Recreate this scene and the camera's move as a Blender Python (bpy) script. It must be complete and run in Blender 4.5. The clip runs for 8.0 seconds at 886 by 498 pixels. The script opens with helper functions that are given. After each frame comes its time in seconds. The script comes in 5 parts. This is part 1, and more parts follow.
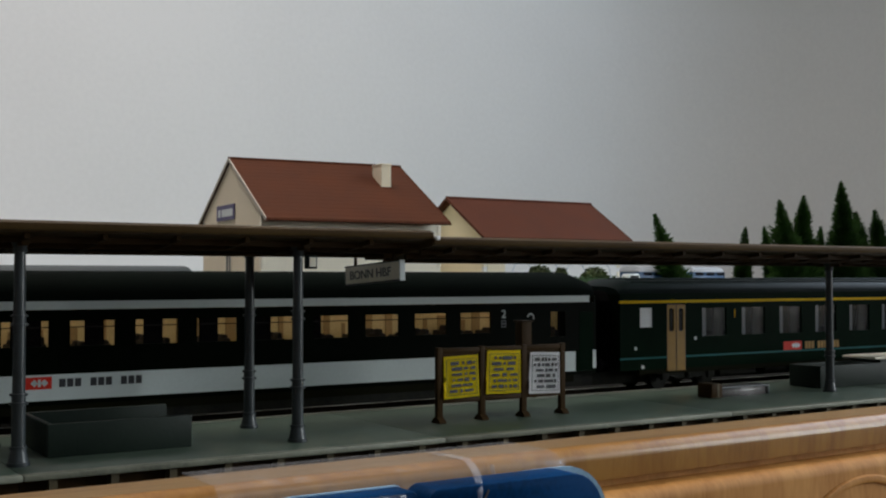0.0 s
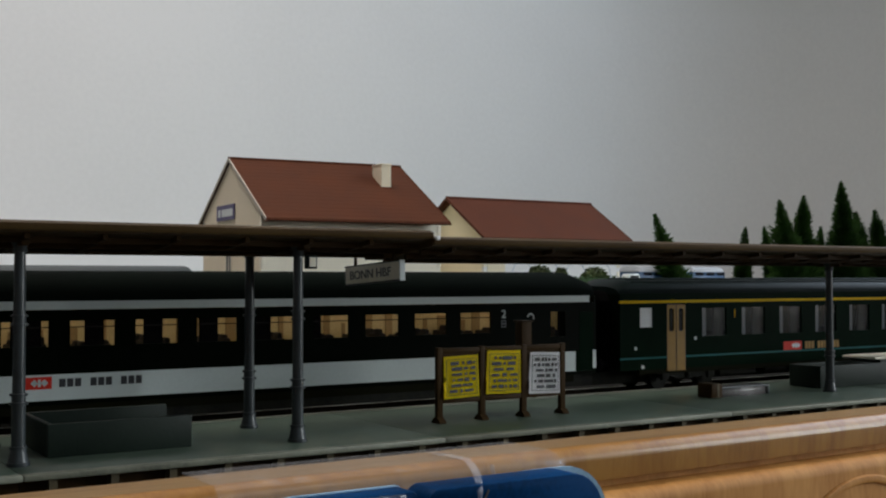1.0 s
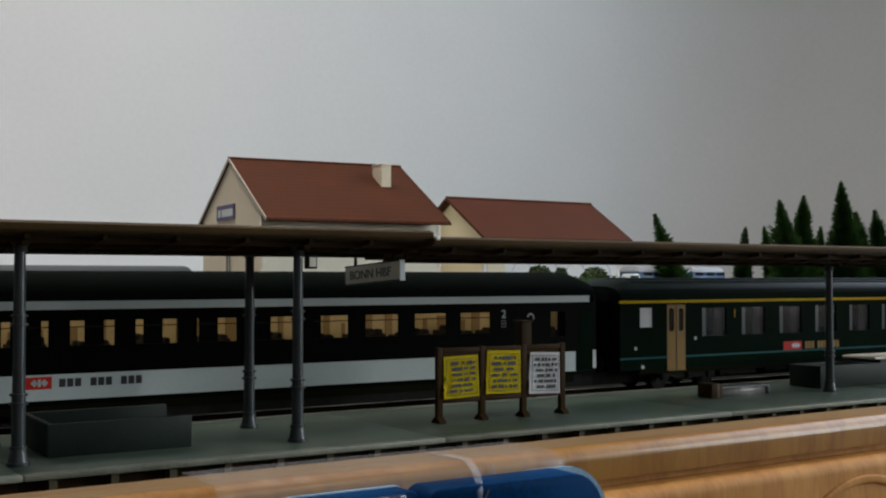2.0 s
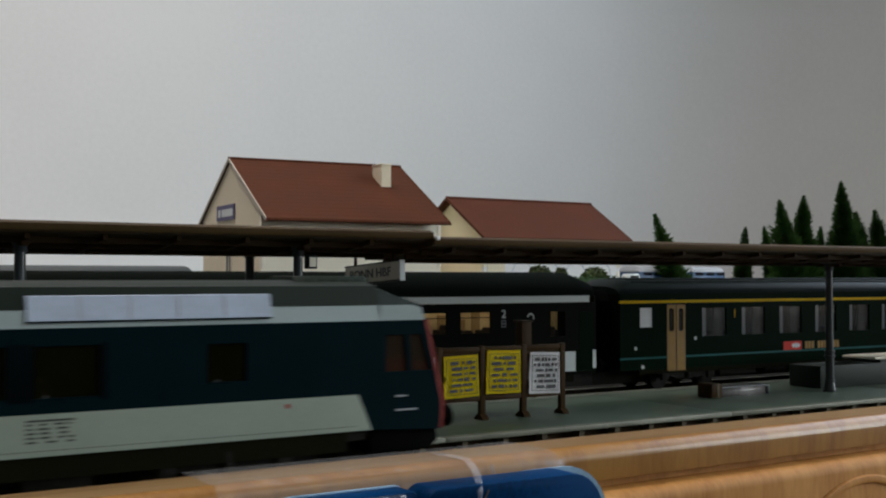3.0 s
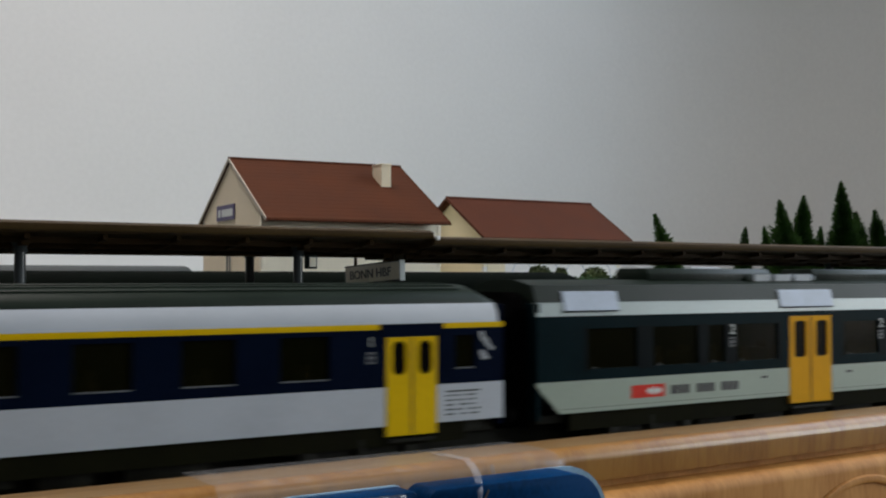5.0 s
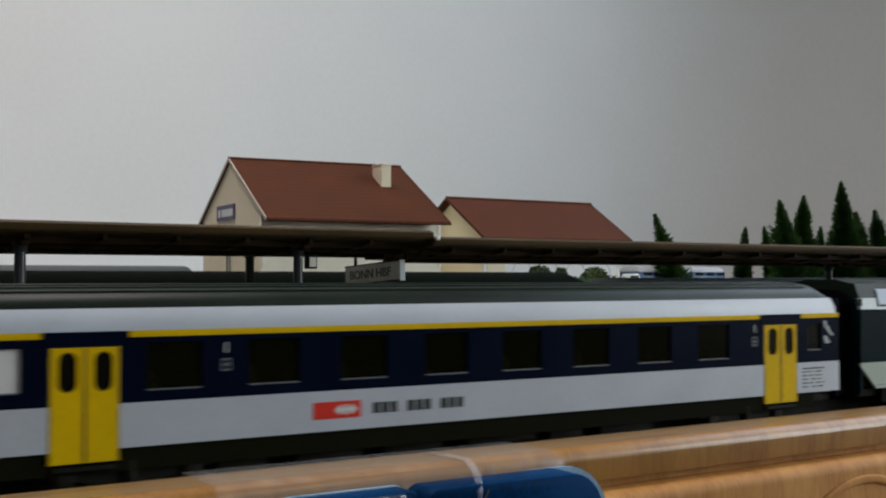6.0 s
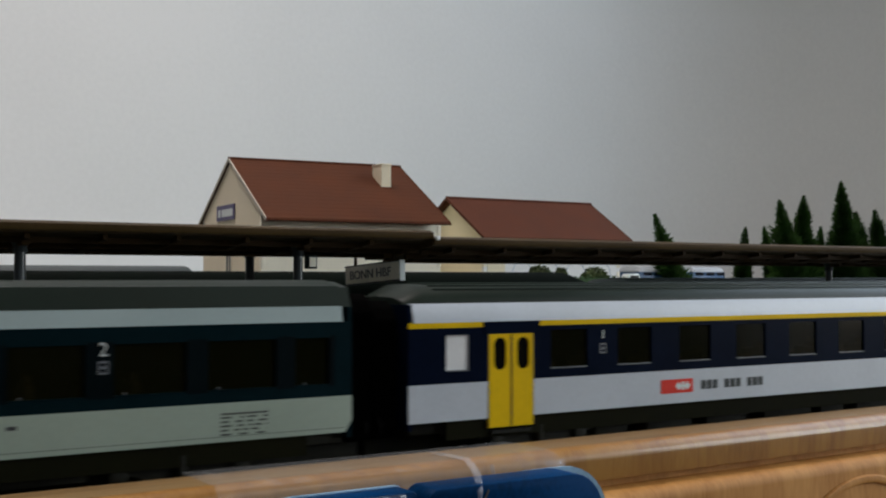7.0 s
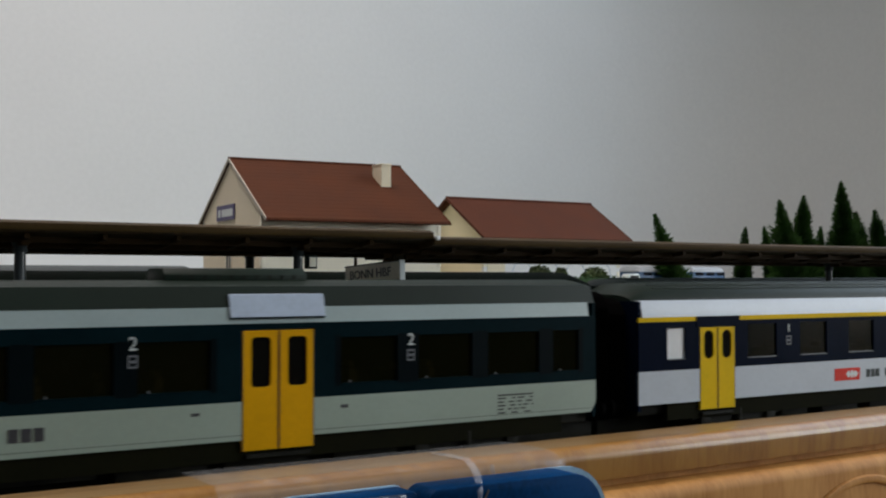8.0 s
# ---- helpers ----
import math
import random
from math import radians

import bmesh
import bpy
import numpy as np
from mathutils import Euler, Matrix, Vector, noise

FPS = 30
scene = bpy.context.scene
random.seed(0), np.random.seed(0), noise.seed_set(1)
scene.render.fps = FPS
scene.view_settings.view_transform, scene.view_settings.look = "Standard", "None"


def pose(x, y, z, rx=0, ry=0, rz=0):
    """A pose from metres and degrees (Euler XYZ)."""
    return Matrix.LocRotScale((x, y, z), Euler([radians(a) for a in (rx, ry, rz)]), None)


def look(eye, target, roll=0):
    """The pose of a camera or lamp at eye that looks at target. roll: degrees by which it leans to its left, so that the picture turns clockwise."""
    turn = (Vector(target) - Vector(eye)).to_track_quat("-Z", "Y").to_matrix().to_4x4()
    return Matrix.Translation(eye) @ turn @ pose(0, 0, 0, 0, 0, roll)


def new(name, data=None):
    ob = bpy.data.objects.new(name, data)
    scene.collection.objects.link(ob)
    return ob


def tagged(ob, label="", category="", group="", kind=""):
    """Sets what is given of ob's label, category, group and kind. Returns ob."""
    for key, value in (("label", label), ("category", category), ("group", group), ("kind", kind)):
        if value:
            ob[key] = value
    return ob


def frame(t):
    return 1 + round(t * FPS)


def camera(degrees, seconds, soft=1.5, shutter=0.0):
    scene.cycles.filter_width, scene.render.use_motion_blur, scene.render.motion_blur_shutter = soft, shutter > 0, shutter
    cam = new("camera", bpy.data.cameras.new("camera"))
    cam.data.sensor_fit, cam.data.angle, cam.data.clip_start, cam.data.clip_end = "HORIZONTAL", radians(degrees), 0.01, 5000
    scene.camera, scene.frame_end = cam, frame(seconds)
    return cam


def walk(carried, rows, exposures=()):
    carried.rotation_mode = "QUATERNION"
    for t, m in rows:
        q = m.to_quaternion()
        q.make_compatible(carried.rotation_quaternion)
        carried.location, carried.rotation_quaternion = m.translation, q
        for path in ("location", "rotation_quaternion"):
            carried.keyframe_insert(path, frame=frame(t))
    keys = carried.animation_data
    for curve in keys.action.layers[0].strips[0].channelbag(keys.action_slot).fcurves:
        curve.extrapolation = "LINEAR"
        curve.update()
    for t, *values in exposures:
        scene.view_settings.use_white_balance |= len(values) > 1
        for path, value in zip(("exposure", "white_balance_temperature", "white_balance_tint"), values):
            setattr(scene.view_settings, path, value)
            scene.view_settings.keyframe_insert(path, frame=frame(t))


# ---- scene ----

# ---- camera ----
cam = camera(42.81, 8.0, soft=2.1, shutter=0.45)
CAM = pose(0, 0, 0.0469, 91.467, 0, -32.49)
walk(cam, [(0.0, CAM), (8.0, CAM)])

# ---- light ----
world = bpy.data.worlds.new("world")
scene.world = world
world.use_nodes = True
wn = world.node_tree
sky = wn.nodes.new("ShaderNodeTexSky")
sky.sky_type = "NISHITA"
sky.sun_disc = False
sky.sun_elevation = radians(35)
sky.sun_rotation = radians(120)
wn.links.new(sky.outputs[0], wn.nodes["Background"].inputs[0])
wn.nodes["Background"].inputs[1].default_value = 0.08
scene.view_settings.exposure = -0.14


def window_or_fill_light(name, m, sx, sy, watts, colour, spread=180):
    la = bpy.data.lights.new(name, "AREA")
    la.shape, la.size, la.size_y, la.energy, la.color = "RECTANGLE", sx, sy, watts, colour
    la.spread = radians(spread)
    ob = new(name, la)
    ob.matrix_basis = m
    return ob


EAST = 1.42      # inner face of the window wall
NORTH = 1.35     # inner face of the far wall
window_or_fill_light("daylight_east", look((EAST + 0.02, 0.25, 0.78), (0, 0.25, 0.5)), 1.1, 0.9, 11.5, (0.70, 0.82, 0.96))
# roof, south and slope lamps are unseen fill, added to brighten the layout
window_or_fill_light("fill_roof", look((-0.08, 0.72, 1.66), (-0.08, 0.73, 0)), 0.9, 0.8, 11.8, (1.0, 0.90, 0.862), 110)
window_or_fill_light("fill_south", look((-0.20, -1.98, 0.80), (-0.20, 0, 0.6)), 1.3, 1.2, 1.0, (1.0, 0.95, 0.82))
window_or_fill_light("fill_slope", look((0.95, -1.15, 1.66), (0.25, 0.25, 0.0)), 0.8, 0.7, 2.6, (1.0, 0.95, 0.82), 140)
window_or_fill_light("daylight_southeast", look((EAST + 0.02, -0.59, 0.45), (0.45, 0.20, 0.10)), 0.46, 0.86, 5.6, (0.88, 0.94, 0.97), 120)

# ---- materials ----
MM = 0.001


def mat(name, colour, rough=0.5, metal=0.0, vary=0.12, size=120.0, bump=0.0, fine=900.0, spec=0.5, second=None, coat=0.0):
    """Painted or moulded surface: broad tone changes, fine grain and a slight relief."""
    m = bpy.data.materials.new(name)
    m.use_nodes = True
    nt = m.node_tree
    b = nt.nodes["Principled BSDF"]
    b.inputs["Roughness"].default_value = rough
    b.inputs["Metallic"].default_value = metal
    b.inputs["Specular IOR Level"].default_value = spec
    b.inputs["Coat Weight"].default_value = coat
    tc = nt.nodes.new("ShaderNodeTexCoord")
    n1 = nt.nodes.new("ShaderNodeTexNoise")
    n1.inputs["Scale"].default_value = size
    n1.inputs["Detail"].default_value = 5
    n2 = nt.nodes.new("ShaderNodeTexNoise")
    n2.inputs["Scale"].default_value = fine
    n2.inputs["Detail"].default_value = 3
    nt.links.new(tc.outputs["Object"], n1.inputs["Vector"])
    nt.links.new(tc.outputs["Object"], n2.inputs["Vector"])
    mix = nt.nodes.new("ShaderNodeMix")
    mix.data_type = "RGBA"
    c = Vector(colour)
    d = Vector(second) if second else c * (1 - 2 * vary)
    mix.inputs["A"].default_value = (*d, 1)
    mix.inputs["B"].default_value = (*(c * (1 + 0.5 * vary)), 1)
    mr = nt.nodes.new("ShaderNodeMapRange")
    mr.inputs["From Min"].default_value = 0.3
    mr.inputs["From Max"].default_value = 0.6
    add = nt.nodes.new("ShaderNodeMath")
    add.operation = "MULTIPLY_ADD"
    add.inputs[1].default_value = 0.35
    nt.links.new(n2.outputs["Fac"], add.inputs[0])
    sc = nt.nodes.new("ShaderNodeMath")
    sc.operation = "MULTIPLY"
    sc.inputs[1].default_value = 0.65
    nt.links.new(n1.outputs["Fac"], sc.inputs[0])
    nt.links.new(sc.outputs[0], add.inputs[2])
    nt.links.new(add.outputs[0], mr.inputs["Value"])
    nt.links.new(mr.outputs[0], mix.inputs["Factor"])
    nt.links.new(mix.outputs["Result"], b.inputs["Base Color"])
    rr = nt.nodes.new("ShaderNodeMapRange")
    rr.inputs["To Min"].default_value = max(0.02, rough - 0.08)
    rr.inputs["To Max"].default_value = min(1.0, rough + 0.1)
    nt.links.new(n1.outputs["Fac"], rr.inputs["Value"])
    nt.links.new(rr.outputs[0], b.inputs["Roughness"])
    if bump:
        bp = nt.nodes.new("ShaderNodeBump")
        bp.inputs["Strength"].default_value = bump
        bp.inputs["Distance"].default_value = 0.0004
        nt.links.new(n2.outputs["Fac"], bp.inputs["Height"])
        nt.links.new(bp.outputs[0], b.inputs["Normal"])
    return m


def wood(name, light, dark, along=(6, 90, 90), rough=0.4, coat=0.8, coat_rough=0.2):
    """Varnished pine: long grain with rings and darker streaks."""
    m = bpy.data.materials.new(name)
    m.use_nodes = True
    nt = m.node_tree
    b = nt.nodes["Principled BSDF"]
    b.inputs["Roughness"].default_value = rough
    b.inputs["Specular IOR Level"].default_value = 0.25
    b.inputs["Coat Weight"].default_value = coat
    b.inputs["Coat Roughness"].default_value = coat_rough
    tc = nt.nodes.new("ShaderNodeTexCoord")
    mp = nt.nodes.new("ShaderNodeMapping")
    mp.inputs["Scale"].default_value = along
    n1 = nt.nodes.new("ShaderNodeTexNoise")
    n1.inputs["Scale"].default_value = 2.2
    n1.inputs["Detail"].default_value = 8
    n1.inputs["Distortion"].default_value = 1.1
    n2 = nt.nodes.new("ShaderNodeTexNoise")
    n2.inputs["Scale"].default_value = 14
    n2.inputs["Detail"].default_value = 4
    nt.links.new(tc.outputs["Object"], mp.inputs["Vector"])
    nt.links.new(mp.outputs[0], n1.inputs["Vector"])
    nt.links.new(mp.outputs[0], n2.inputs["Vector"])
    ramp = nt.nodes.new("ShaderNodeValToRGB")
    ramp.color_ramp.elements[0].position, ramp.color_ramp.elements[0].color = 0.33, (*dark, 1)
    ramp.color_ramp.elements[1].position, ramp.color_ramp.elements[1].color = 0.62, (*light, 1)
    sm = nt.nodes.new("ShaderNodeMath")
    sm.operation = "MULTIPLY_ADD"
    sm.inputs[1].default_value = 0.34
    nt.links.new(n2.outputs["Fac"], sm.inputs[0])
    s2 = nt.nodes.new("ShaderNodeMath")
    s2.operation = "MULTIPLY"
    s2.inputs[1].default_value = 0.69
    nt.links.new(n1.outputs["Fac"], s2.inputs[0])
    nt.links.new(s2.outputs[0], sm.inputs[2])
    nt.links.new(sm.outputs[0], ramp.inputs[0])
    nt.links.new(ramp.outputs[0], b.inputs["Base Color"])
    bp = nt.nodes.new("ShaderNodeBump")
    bp.inputs["Strength"].default_value = 0.15
    bp.inputs["Distance"].default_value = 0.0005
    nt.links.new(n2.outputs["Fac"], bp.inputs["Height"])
    nt.links.new(bp.outputs[0], b.inputs["Normal"])
    return m


def glass(name, tint=(0.9, 0.95, 0.95), rough=0.05, alpha=0.25):
    m = bpy.data.materials.new(name)
    m.use_nodes = True
    nt = m.node_tree
    b = nt.nodes["Principled BSDF"]
    b.inputs["Base Color"].default_value = (*tint, 1)
    b.inputs["Roughness"].default_value = rough
    b.inputs["Alpha"].default_value = alpha
    return m


def glow(name, colour, strength):
    m = bpy.data.materials.new(name)
    m.use_nodes = True
    b = m.node_tree.nodes["Principled BSDF"]
    b.inputs["Base Color"].default_value = (*colour, 1)
    b.inputs["Emission Color"].default_value = (*colour, 1)
    b.inputs["Emission Strength"].default_value = strength
    return m


M_WALL = mat("plaster_paint", (0.80, 0.795, 0.785), 0.9, vary=0.03, size=3, bump=0.15, fine=160)
M_PLAINW = mat("plain_white", (0.86, 0.86, 0.85), 0.6, vary=0.02, size=20)
# dark finish for unseen walls, added to keep reflections in the paint low
M_DIMWALL = wood("reflection_dimming_wall", (0.13, 0.085, 0.05), (0.07, 0.045, 0.028), (8, 8, 1), 0.6)
M_CEIL = mat("ceiling_paint", (0.42, 0.41, 0.39), 0.9, vary=0.04, size=3)
M_FLOOR = wood("floor_boards", (0.32, 0.19, 0.10), (0.20, 0.11, 0.055), (1, 8, 8), 0.5)
M_PINE = wood("varnished_pine", (0.265, 0.162, 0.064), (0.153, 0.085, 0.028), (5, 90, 90), rough=0.40, coat=0.25)
# same pine as the top, with the front face's light put into its colour
M_PINE_TINT = wood("light_tinted_pine", (0.325, 0.155, 0.029), (0.215, 0.088, 0.0115), (60, 40, 12), 0.45, 0.45, 0.2)
M_PINE3 = wood("dull_orange_pine", (0.53, 0.255, 0.066), (0.37, 0.152, 0.028), (60, 40, 12), 0.6, 0.0)
M_PLY = mat("painted_baseboard", (0.05, 0.047, 0.04), 0.85, vary=0.25, size=60, bump=0.4, fine=700)
M_PLAT = mat("platform_grey", (0.078, 0.112, 0.082), 0.34, vary=0.16, size=45, bump=0.15, fine=500)
M_LIP = mat("platform_kerb", (0.21, 0.22, 0.165), 0.5, vary=0.2, size=70, bump=0.2)
M_BROWN = mat("brown_plastic", (0.036, 0.019, 0.005), 0.6, vary=0.15, size=90, bump=0.1, spec=0.10)
M_CANOPY = mat("canopy_brown", (0.062, 0.037, 0.012), 0.5, vary=0.18, size=40, bump=0.15, spec=0.15)
M_POST = mat("post_grey", (0.029, 0.037, 0.040), 0.34, vary=0.15, size=150)
M_DGREY = mat("dark_grey_plastic", (0.010, 0.018, 0.013), 0.5, vary=0.15, size=80, bump=0.15, spec=0.2)
M_WHITE = mat("white_paint", (0.60, 0.655, 0.645), 0.38, vary=0.05, size=30)
M_WHITE2 = mat("coach_white_paint", (0.455, 0.50, 0.555), 0.38, vary=0.05, size=50)
M_NPZW = mat("grey_white_paint", (0.30, 0.365, 0.305), 0.38, vary=0.05, size=40)
M_CORNICE = mat("pale_cornice_paint", (0.34, 0.42, 0.42), 0.36, vary=0.05, size=40)
M_BLUE = mat("dark_blue_paint", (0.0022, 0.0054, 0.0165), 0.35, vary=0.15, size=60, spec=0.02)
M_NPZB = mat("slate_blue_paint", (0.0018, 0.0105, 0.0140), 0.4, vary=0.15, size=60, spec=0.03)
M_YEL = mat("yellow_paint", (0.66, 0.33, 0.001), 0.5, vary=0.06, size=60, spec=0.08)
M_YEL2 = mat("lemon_yellow_paint", (0.70, 0.46, 0.001), 0.5, vary=0.06, size=60, spec=0.08)
# dim part of the reflection in the green coach's panes
M_GLINT_DIM = mat("dim_pane_reflection", (0.075, 0.085, 0.085), 0.8, vary=0.2, size=160)
M_ROOF = mat("roof_grey", (0.010, 0.0175, 0.012), 0.42, vary=0.14, size=60, spec=0.12)
M_ROOFB = mat("roof_black_green", (0.0025, 0.0045, 0.003), 0.8, vary=0.2, size=60, spec=0.02)
M_ROOFL = mat("shoulder_grey", (0.028, 0.037, 0.038), 0.5, vary=0.1, size=50, spec=0.3)
M_SHOULDER = mat("shoulder_slate", (0.010, 0.018, 0.013), 0.42, vary=0.12, size=50, spec=0.13)
M_ROOFG = mat("roof_dull_grey", (0.004, 0.008, 0.007), 0.4, vary=0.2, size=60, spec=0.04)
M_EQUIP = mat("equipment_grey", (0.42, 0.50, 0.62), 0.5, vary=0.08, size=80)
M_PILLAR = mat("pillar_slate", (0.0014, 0.0042, 0.0055), 0.4, vary=0.2, size=80, spec=0.04)
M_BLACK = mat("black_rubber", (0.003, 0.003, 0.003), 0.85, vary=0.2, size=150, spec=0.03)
M_UNDER = mat("underframe_black", (0.010, 0.010, 0.006), 0.65, vary=0.4, size=150, bump=0.3, spec=0.15)
M_SOLE = mat("solebar_olive", (0.007, 0.007, 0.002), 0.8, vary=0.2, size=90, spec=0.06)
M_GREEN = mat("dark_green_paint", (0.0018, 0.0100, 0.0045), 0.35, vary=0.15, size=60, spec=0.01)
M_GREENB = mat("black_green_paint", (0.0014, 0.0031, 0.0013), 0.4, vary=0.2, size=60, spec=0.02)
M_TEAL = mat("teal_line", (0.008, 0.10, 0.10), 0.45, vary=0.08, spec=0.1)
M_DRED = mat("dark_red_edge", (0.26, 0.022, 0.018), 0.5, vary=0.1)
M_RED = mat("red_paint", (0.62, 0.035, 0.02), 0.5, vary=0.06, spec=0.15)
M_TAN = mat("tan_paint", (0.30, 0.165, 0.030), 0.45, vary=0.1, spec=0.2)
M_BARGE = mat("weathered_barge_board", (0.50, 0.46, 0.38), 0.7, vary=0.12, size=60)
M_MOQ = mat("ochre_moquette", (0.34, 0.22, 0.06), 0.85, vary=0.25, size=120)
M_SUPPORT = mat("platform_footing", (0.075, 0.058, 0.026), 0.7, vary=0.2, size=90)
M_PRINT = mat("faded_print", (0.055, 0.065, 0.058), 0.6, vary=0.2)
M_SYM = mat("dim_marking", (0.12, 0.13, 0.145), 0.5, vary=0.1)
M_MARK = mat("pale_marking", (0.34, 0.37, 0.40), 0.5, vary=0.1)
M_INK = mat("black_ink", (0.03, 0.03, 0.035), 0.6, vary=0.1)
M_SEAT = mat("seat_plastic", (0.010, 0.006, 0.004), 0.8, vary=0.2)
M_CREAM = mat("cream_wall", (0.86, 0.77, 0.57), 0.7, vary=0.04, size=30, bump=0.05)
M_CREAMW = mat("cream_white_wall", (0.93, 0.87, 0.71), 0.7, vary=0.04, size=50, bump=0.1)
M_TILE = mat("roof_tiles", (0.072, 0.0205, 0.0065), 0.7, vary=0.14, size=45, bump=0.2, spec=0.12)
M_TILE2 = mat("roof_tiles_dull", (0.074, 0.0225, 0.0105), 0.7, vary=0.12, size=60, bump=0.3, spec=0.12)
M_PURPLE = mat("sign_purple", (0.07, 0.055, 0.16), 0.5, vary=0.06)
M_SIGN = mat("sign_white", (0.95, 0.90, 0.75), 0.5, vary=0.06, size=120)
M_PAPERY = mat("yellow_paper", (0.95, 0.74, 0.004), 0.7, vary=0.05, size=100, spec=0.2)
M_PAPERW = mat("white_paper", (0.95, 0.95, 0.97), 0.7, vary=0.04, size=100)
M_STEEL = mat("rail_steel", (0.70, 0.68, 0.62), 0.45, 0.6, vary=0.15, size=200)
M_RUST = mat("rusty_rail", (0.030, 0.020, 0.012), 0.7, vary=0.25, size=200, spec=0.1)
M_BALLAST = mat("ballast", (0.014, 0.013, 0.010), 0.9, vary=0.4, size=300, bump=0.9, fine=500, spec=0.05)
M_SLEEPER = mat("sleeper_brown", (0.018, 0.013, 0.009), 0.7, vary=0.2, size=200, spec=0.1)
M_LEAF = mat("fir_green", (0.026, 0.068, 0.011), 0.9, vary=0.4, size=90, bump=0.3, spec=0.15)
M_HEDGE = mat("bush_green", (0.055, 0.085, 0.020), 0.85, vary=0.4, size=200, bump=0.6)
M_BARK = mat("bark", (0.05, 0.03, 0.02), 0.8, vary=0.2)
M_GRASS = mat("grass_mat", (0.05, 0.10, 0.035), 0.9, vary=0.3, size=100, bump=0.6, fine=1200)
M_BIN = mat("blue_plastic", (0.0003, 0.032, 0.110), 0.42, vary=0.3, size=35, bump=0.1, spec=0.03)
M_RIM = mat("light_blue_plastic", (0.26, 0.42, 0.56), 0.45, vary=0.2, size=60, spec=0.3)
M_TAPE = glass("clear_tape", (0.85, 0.85, 0.85), 0.35, 0.09)
M_TAPE2 = glass("twisted_tape", (0.70, 0.75, 0.84), 0.08, 0.15)
M_TAPE_GLARE = glass("crumpled_glare_tape", (0.62, 0.68, 0.76), 0.12, 0.26)
M_PANE2 = glass("olive_tinted_pane", (0.0050, 0.0056, 0.0014), 0.10, 0.66)
M_PANE3 = glass("reflecting_pane", (0.02, 0.026, 0.030), 0.12, 0.28)
M_SMOKE = glass("smoky_plastic", (0.115, 0.105, 0.105), 0.25, 0.75)
M_PANE = glass("dark_pane", (0.006, 0.006, 0.005), 0.08, 0.85)
M_CLEAR = glass("clear_pane", (0.01, 0.01, 0.01), 0.06, 0.12)
M_CABGL = glass("brown_cab_pane", (0.030, 0.022, 0.014), 0.10, 0.72)
M_FROST = mat("frosted_pane", (0.70, 0.71, 0.72), 0.4, vary=0.05)
M_AMBER = mat("coach_interior", (0.68, 0.55, 0.32), 0.6, vary=0.10, size=25)
# darker amber for the uneven glow of the lit windows
M_AMBER_DIM = mat("dimmed_interior", (0.36, 0.25, 0.12), 0.6, vary=0.1, size=40)
M_LAMP = glow("coach_lamp", (1.0, 0.82, 0.52), 3.5)
M_BLUEW = mat("bright_blue_paint", (0.028, 0.085, 0.20), 0.4, vary=0.15)

# ---- mesh helpers (millimetres) ----


def bx(bm, x0, x1, y0, y1, z0, z1, bevel=0.0):
    r = bmesh.ops.create_cube(bm, size=1.0)
    bmesh.ops.transform(bm, verts=r["verts"], matrix=Matrix.LocRotScale(
        ((x0 + x1) / 2, (y0 + y1) / 2, (z0 + z1) / 2), None, (x1 - x0, y1 - y0, z1 - z0)))
    if bevel:
        es = list({e for v in r["verts"] for e in v.link_edges})
        bmesh.ops.bevel(bm, geom=es, offset=bevel, segments=2, affect="EDGES", profile=0.5)
    return bm


def box(x0, x1, y0, y1, z0, z1, bevel=0.0):
    return bx(bmesh.new(), x0, x1, y0, y1, z0, z1, bevel)


def cyl(bm, p, q, r0, r1=None, seg=12):
    """A round bar from p to q."""
    p, q = Vector(p), Vector(q)
    r1 = r0 if r1 is None else r1
    d = q - p
    m = Matrix.Translation((p + q) / 2) @ d.to_track_quat("Z", "Y").to_matrix().to_4x4()
    bmesh.ops.create_cone(bm, cap_ends=True, segments=seg, radius1=r0, radius2=r1, depth=d.length, matrix=m)
    return bm


def prism(bm, profile, a, b, axis="x"):
    """A closed profile drawn out from a to b along an axis; profile points are the other two coordinates."""
    def at(u, p):
        return {"x": (u, p[0], p[1]), "y": (p[0], u, p[1]), "z": (p[0], p[1], u)}[axis]
    v0 = [bm.verts.new(at(a, p)) for p in profile]
    v1 = [bm.verts.new(at(b, p)) for p in profile]
    n = len(profile)
    for i in range(n):
        bm.faces.new((v0[i], v0[(i + 1) % n], v1[(i + 1) % n], v1[i]))
    bm.faces.new(v0[::-1])
    bm.faces.new(v1)
    bmesh.ops.recalc_face_normals(bm, faces=bm.faces)
    return bm


def part(name, bm, material, parent=None, label="", m=None, smooth=True, bevel=0.0):
    if bevel:
        es = [e for e in bm.edges if len(e.link_faces) == 2 and e.calc_face_angle(0) > 0.6]
        bmesh.ops.bevel(bm, geom=es, offset=bevel, segments=2, affect="EDGES", profile=0.5)
    bmesh.ops.transform(bm, verts=bm.verts, matrix=Matrix.Scale(MM, 4))
    me = bpy.data.meshes.new(name)
    bm.to_mesh(me)
    bm.free()
    me.materials.append(material)
    if smooth:
        me.polygons.foreach_set("use_smooth", [True] * len(me.polygons))
        me.set_sharp_from_angle(angle=radians(35))
    ob = new(name, me)
    ob.parent = parent
    if m is not None:
        ob.matrix_basis = m
    if label:
        ob["label"] = label
    return ob


def thing(name, label, category, m=None, group="", kind=""):
    ob = new(name)
    ob.empty_display_size = 0.01
    if m is not None:
        ob.matrix_basis = m
    return tagged(ob, label, category, group, kind)


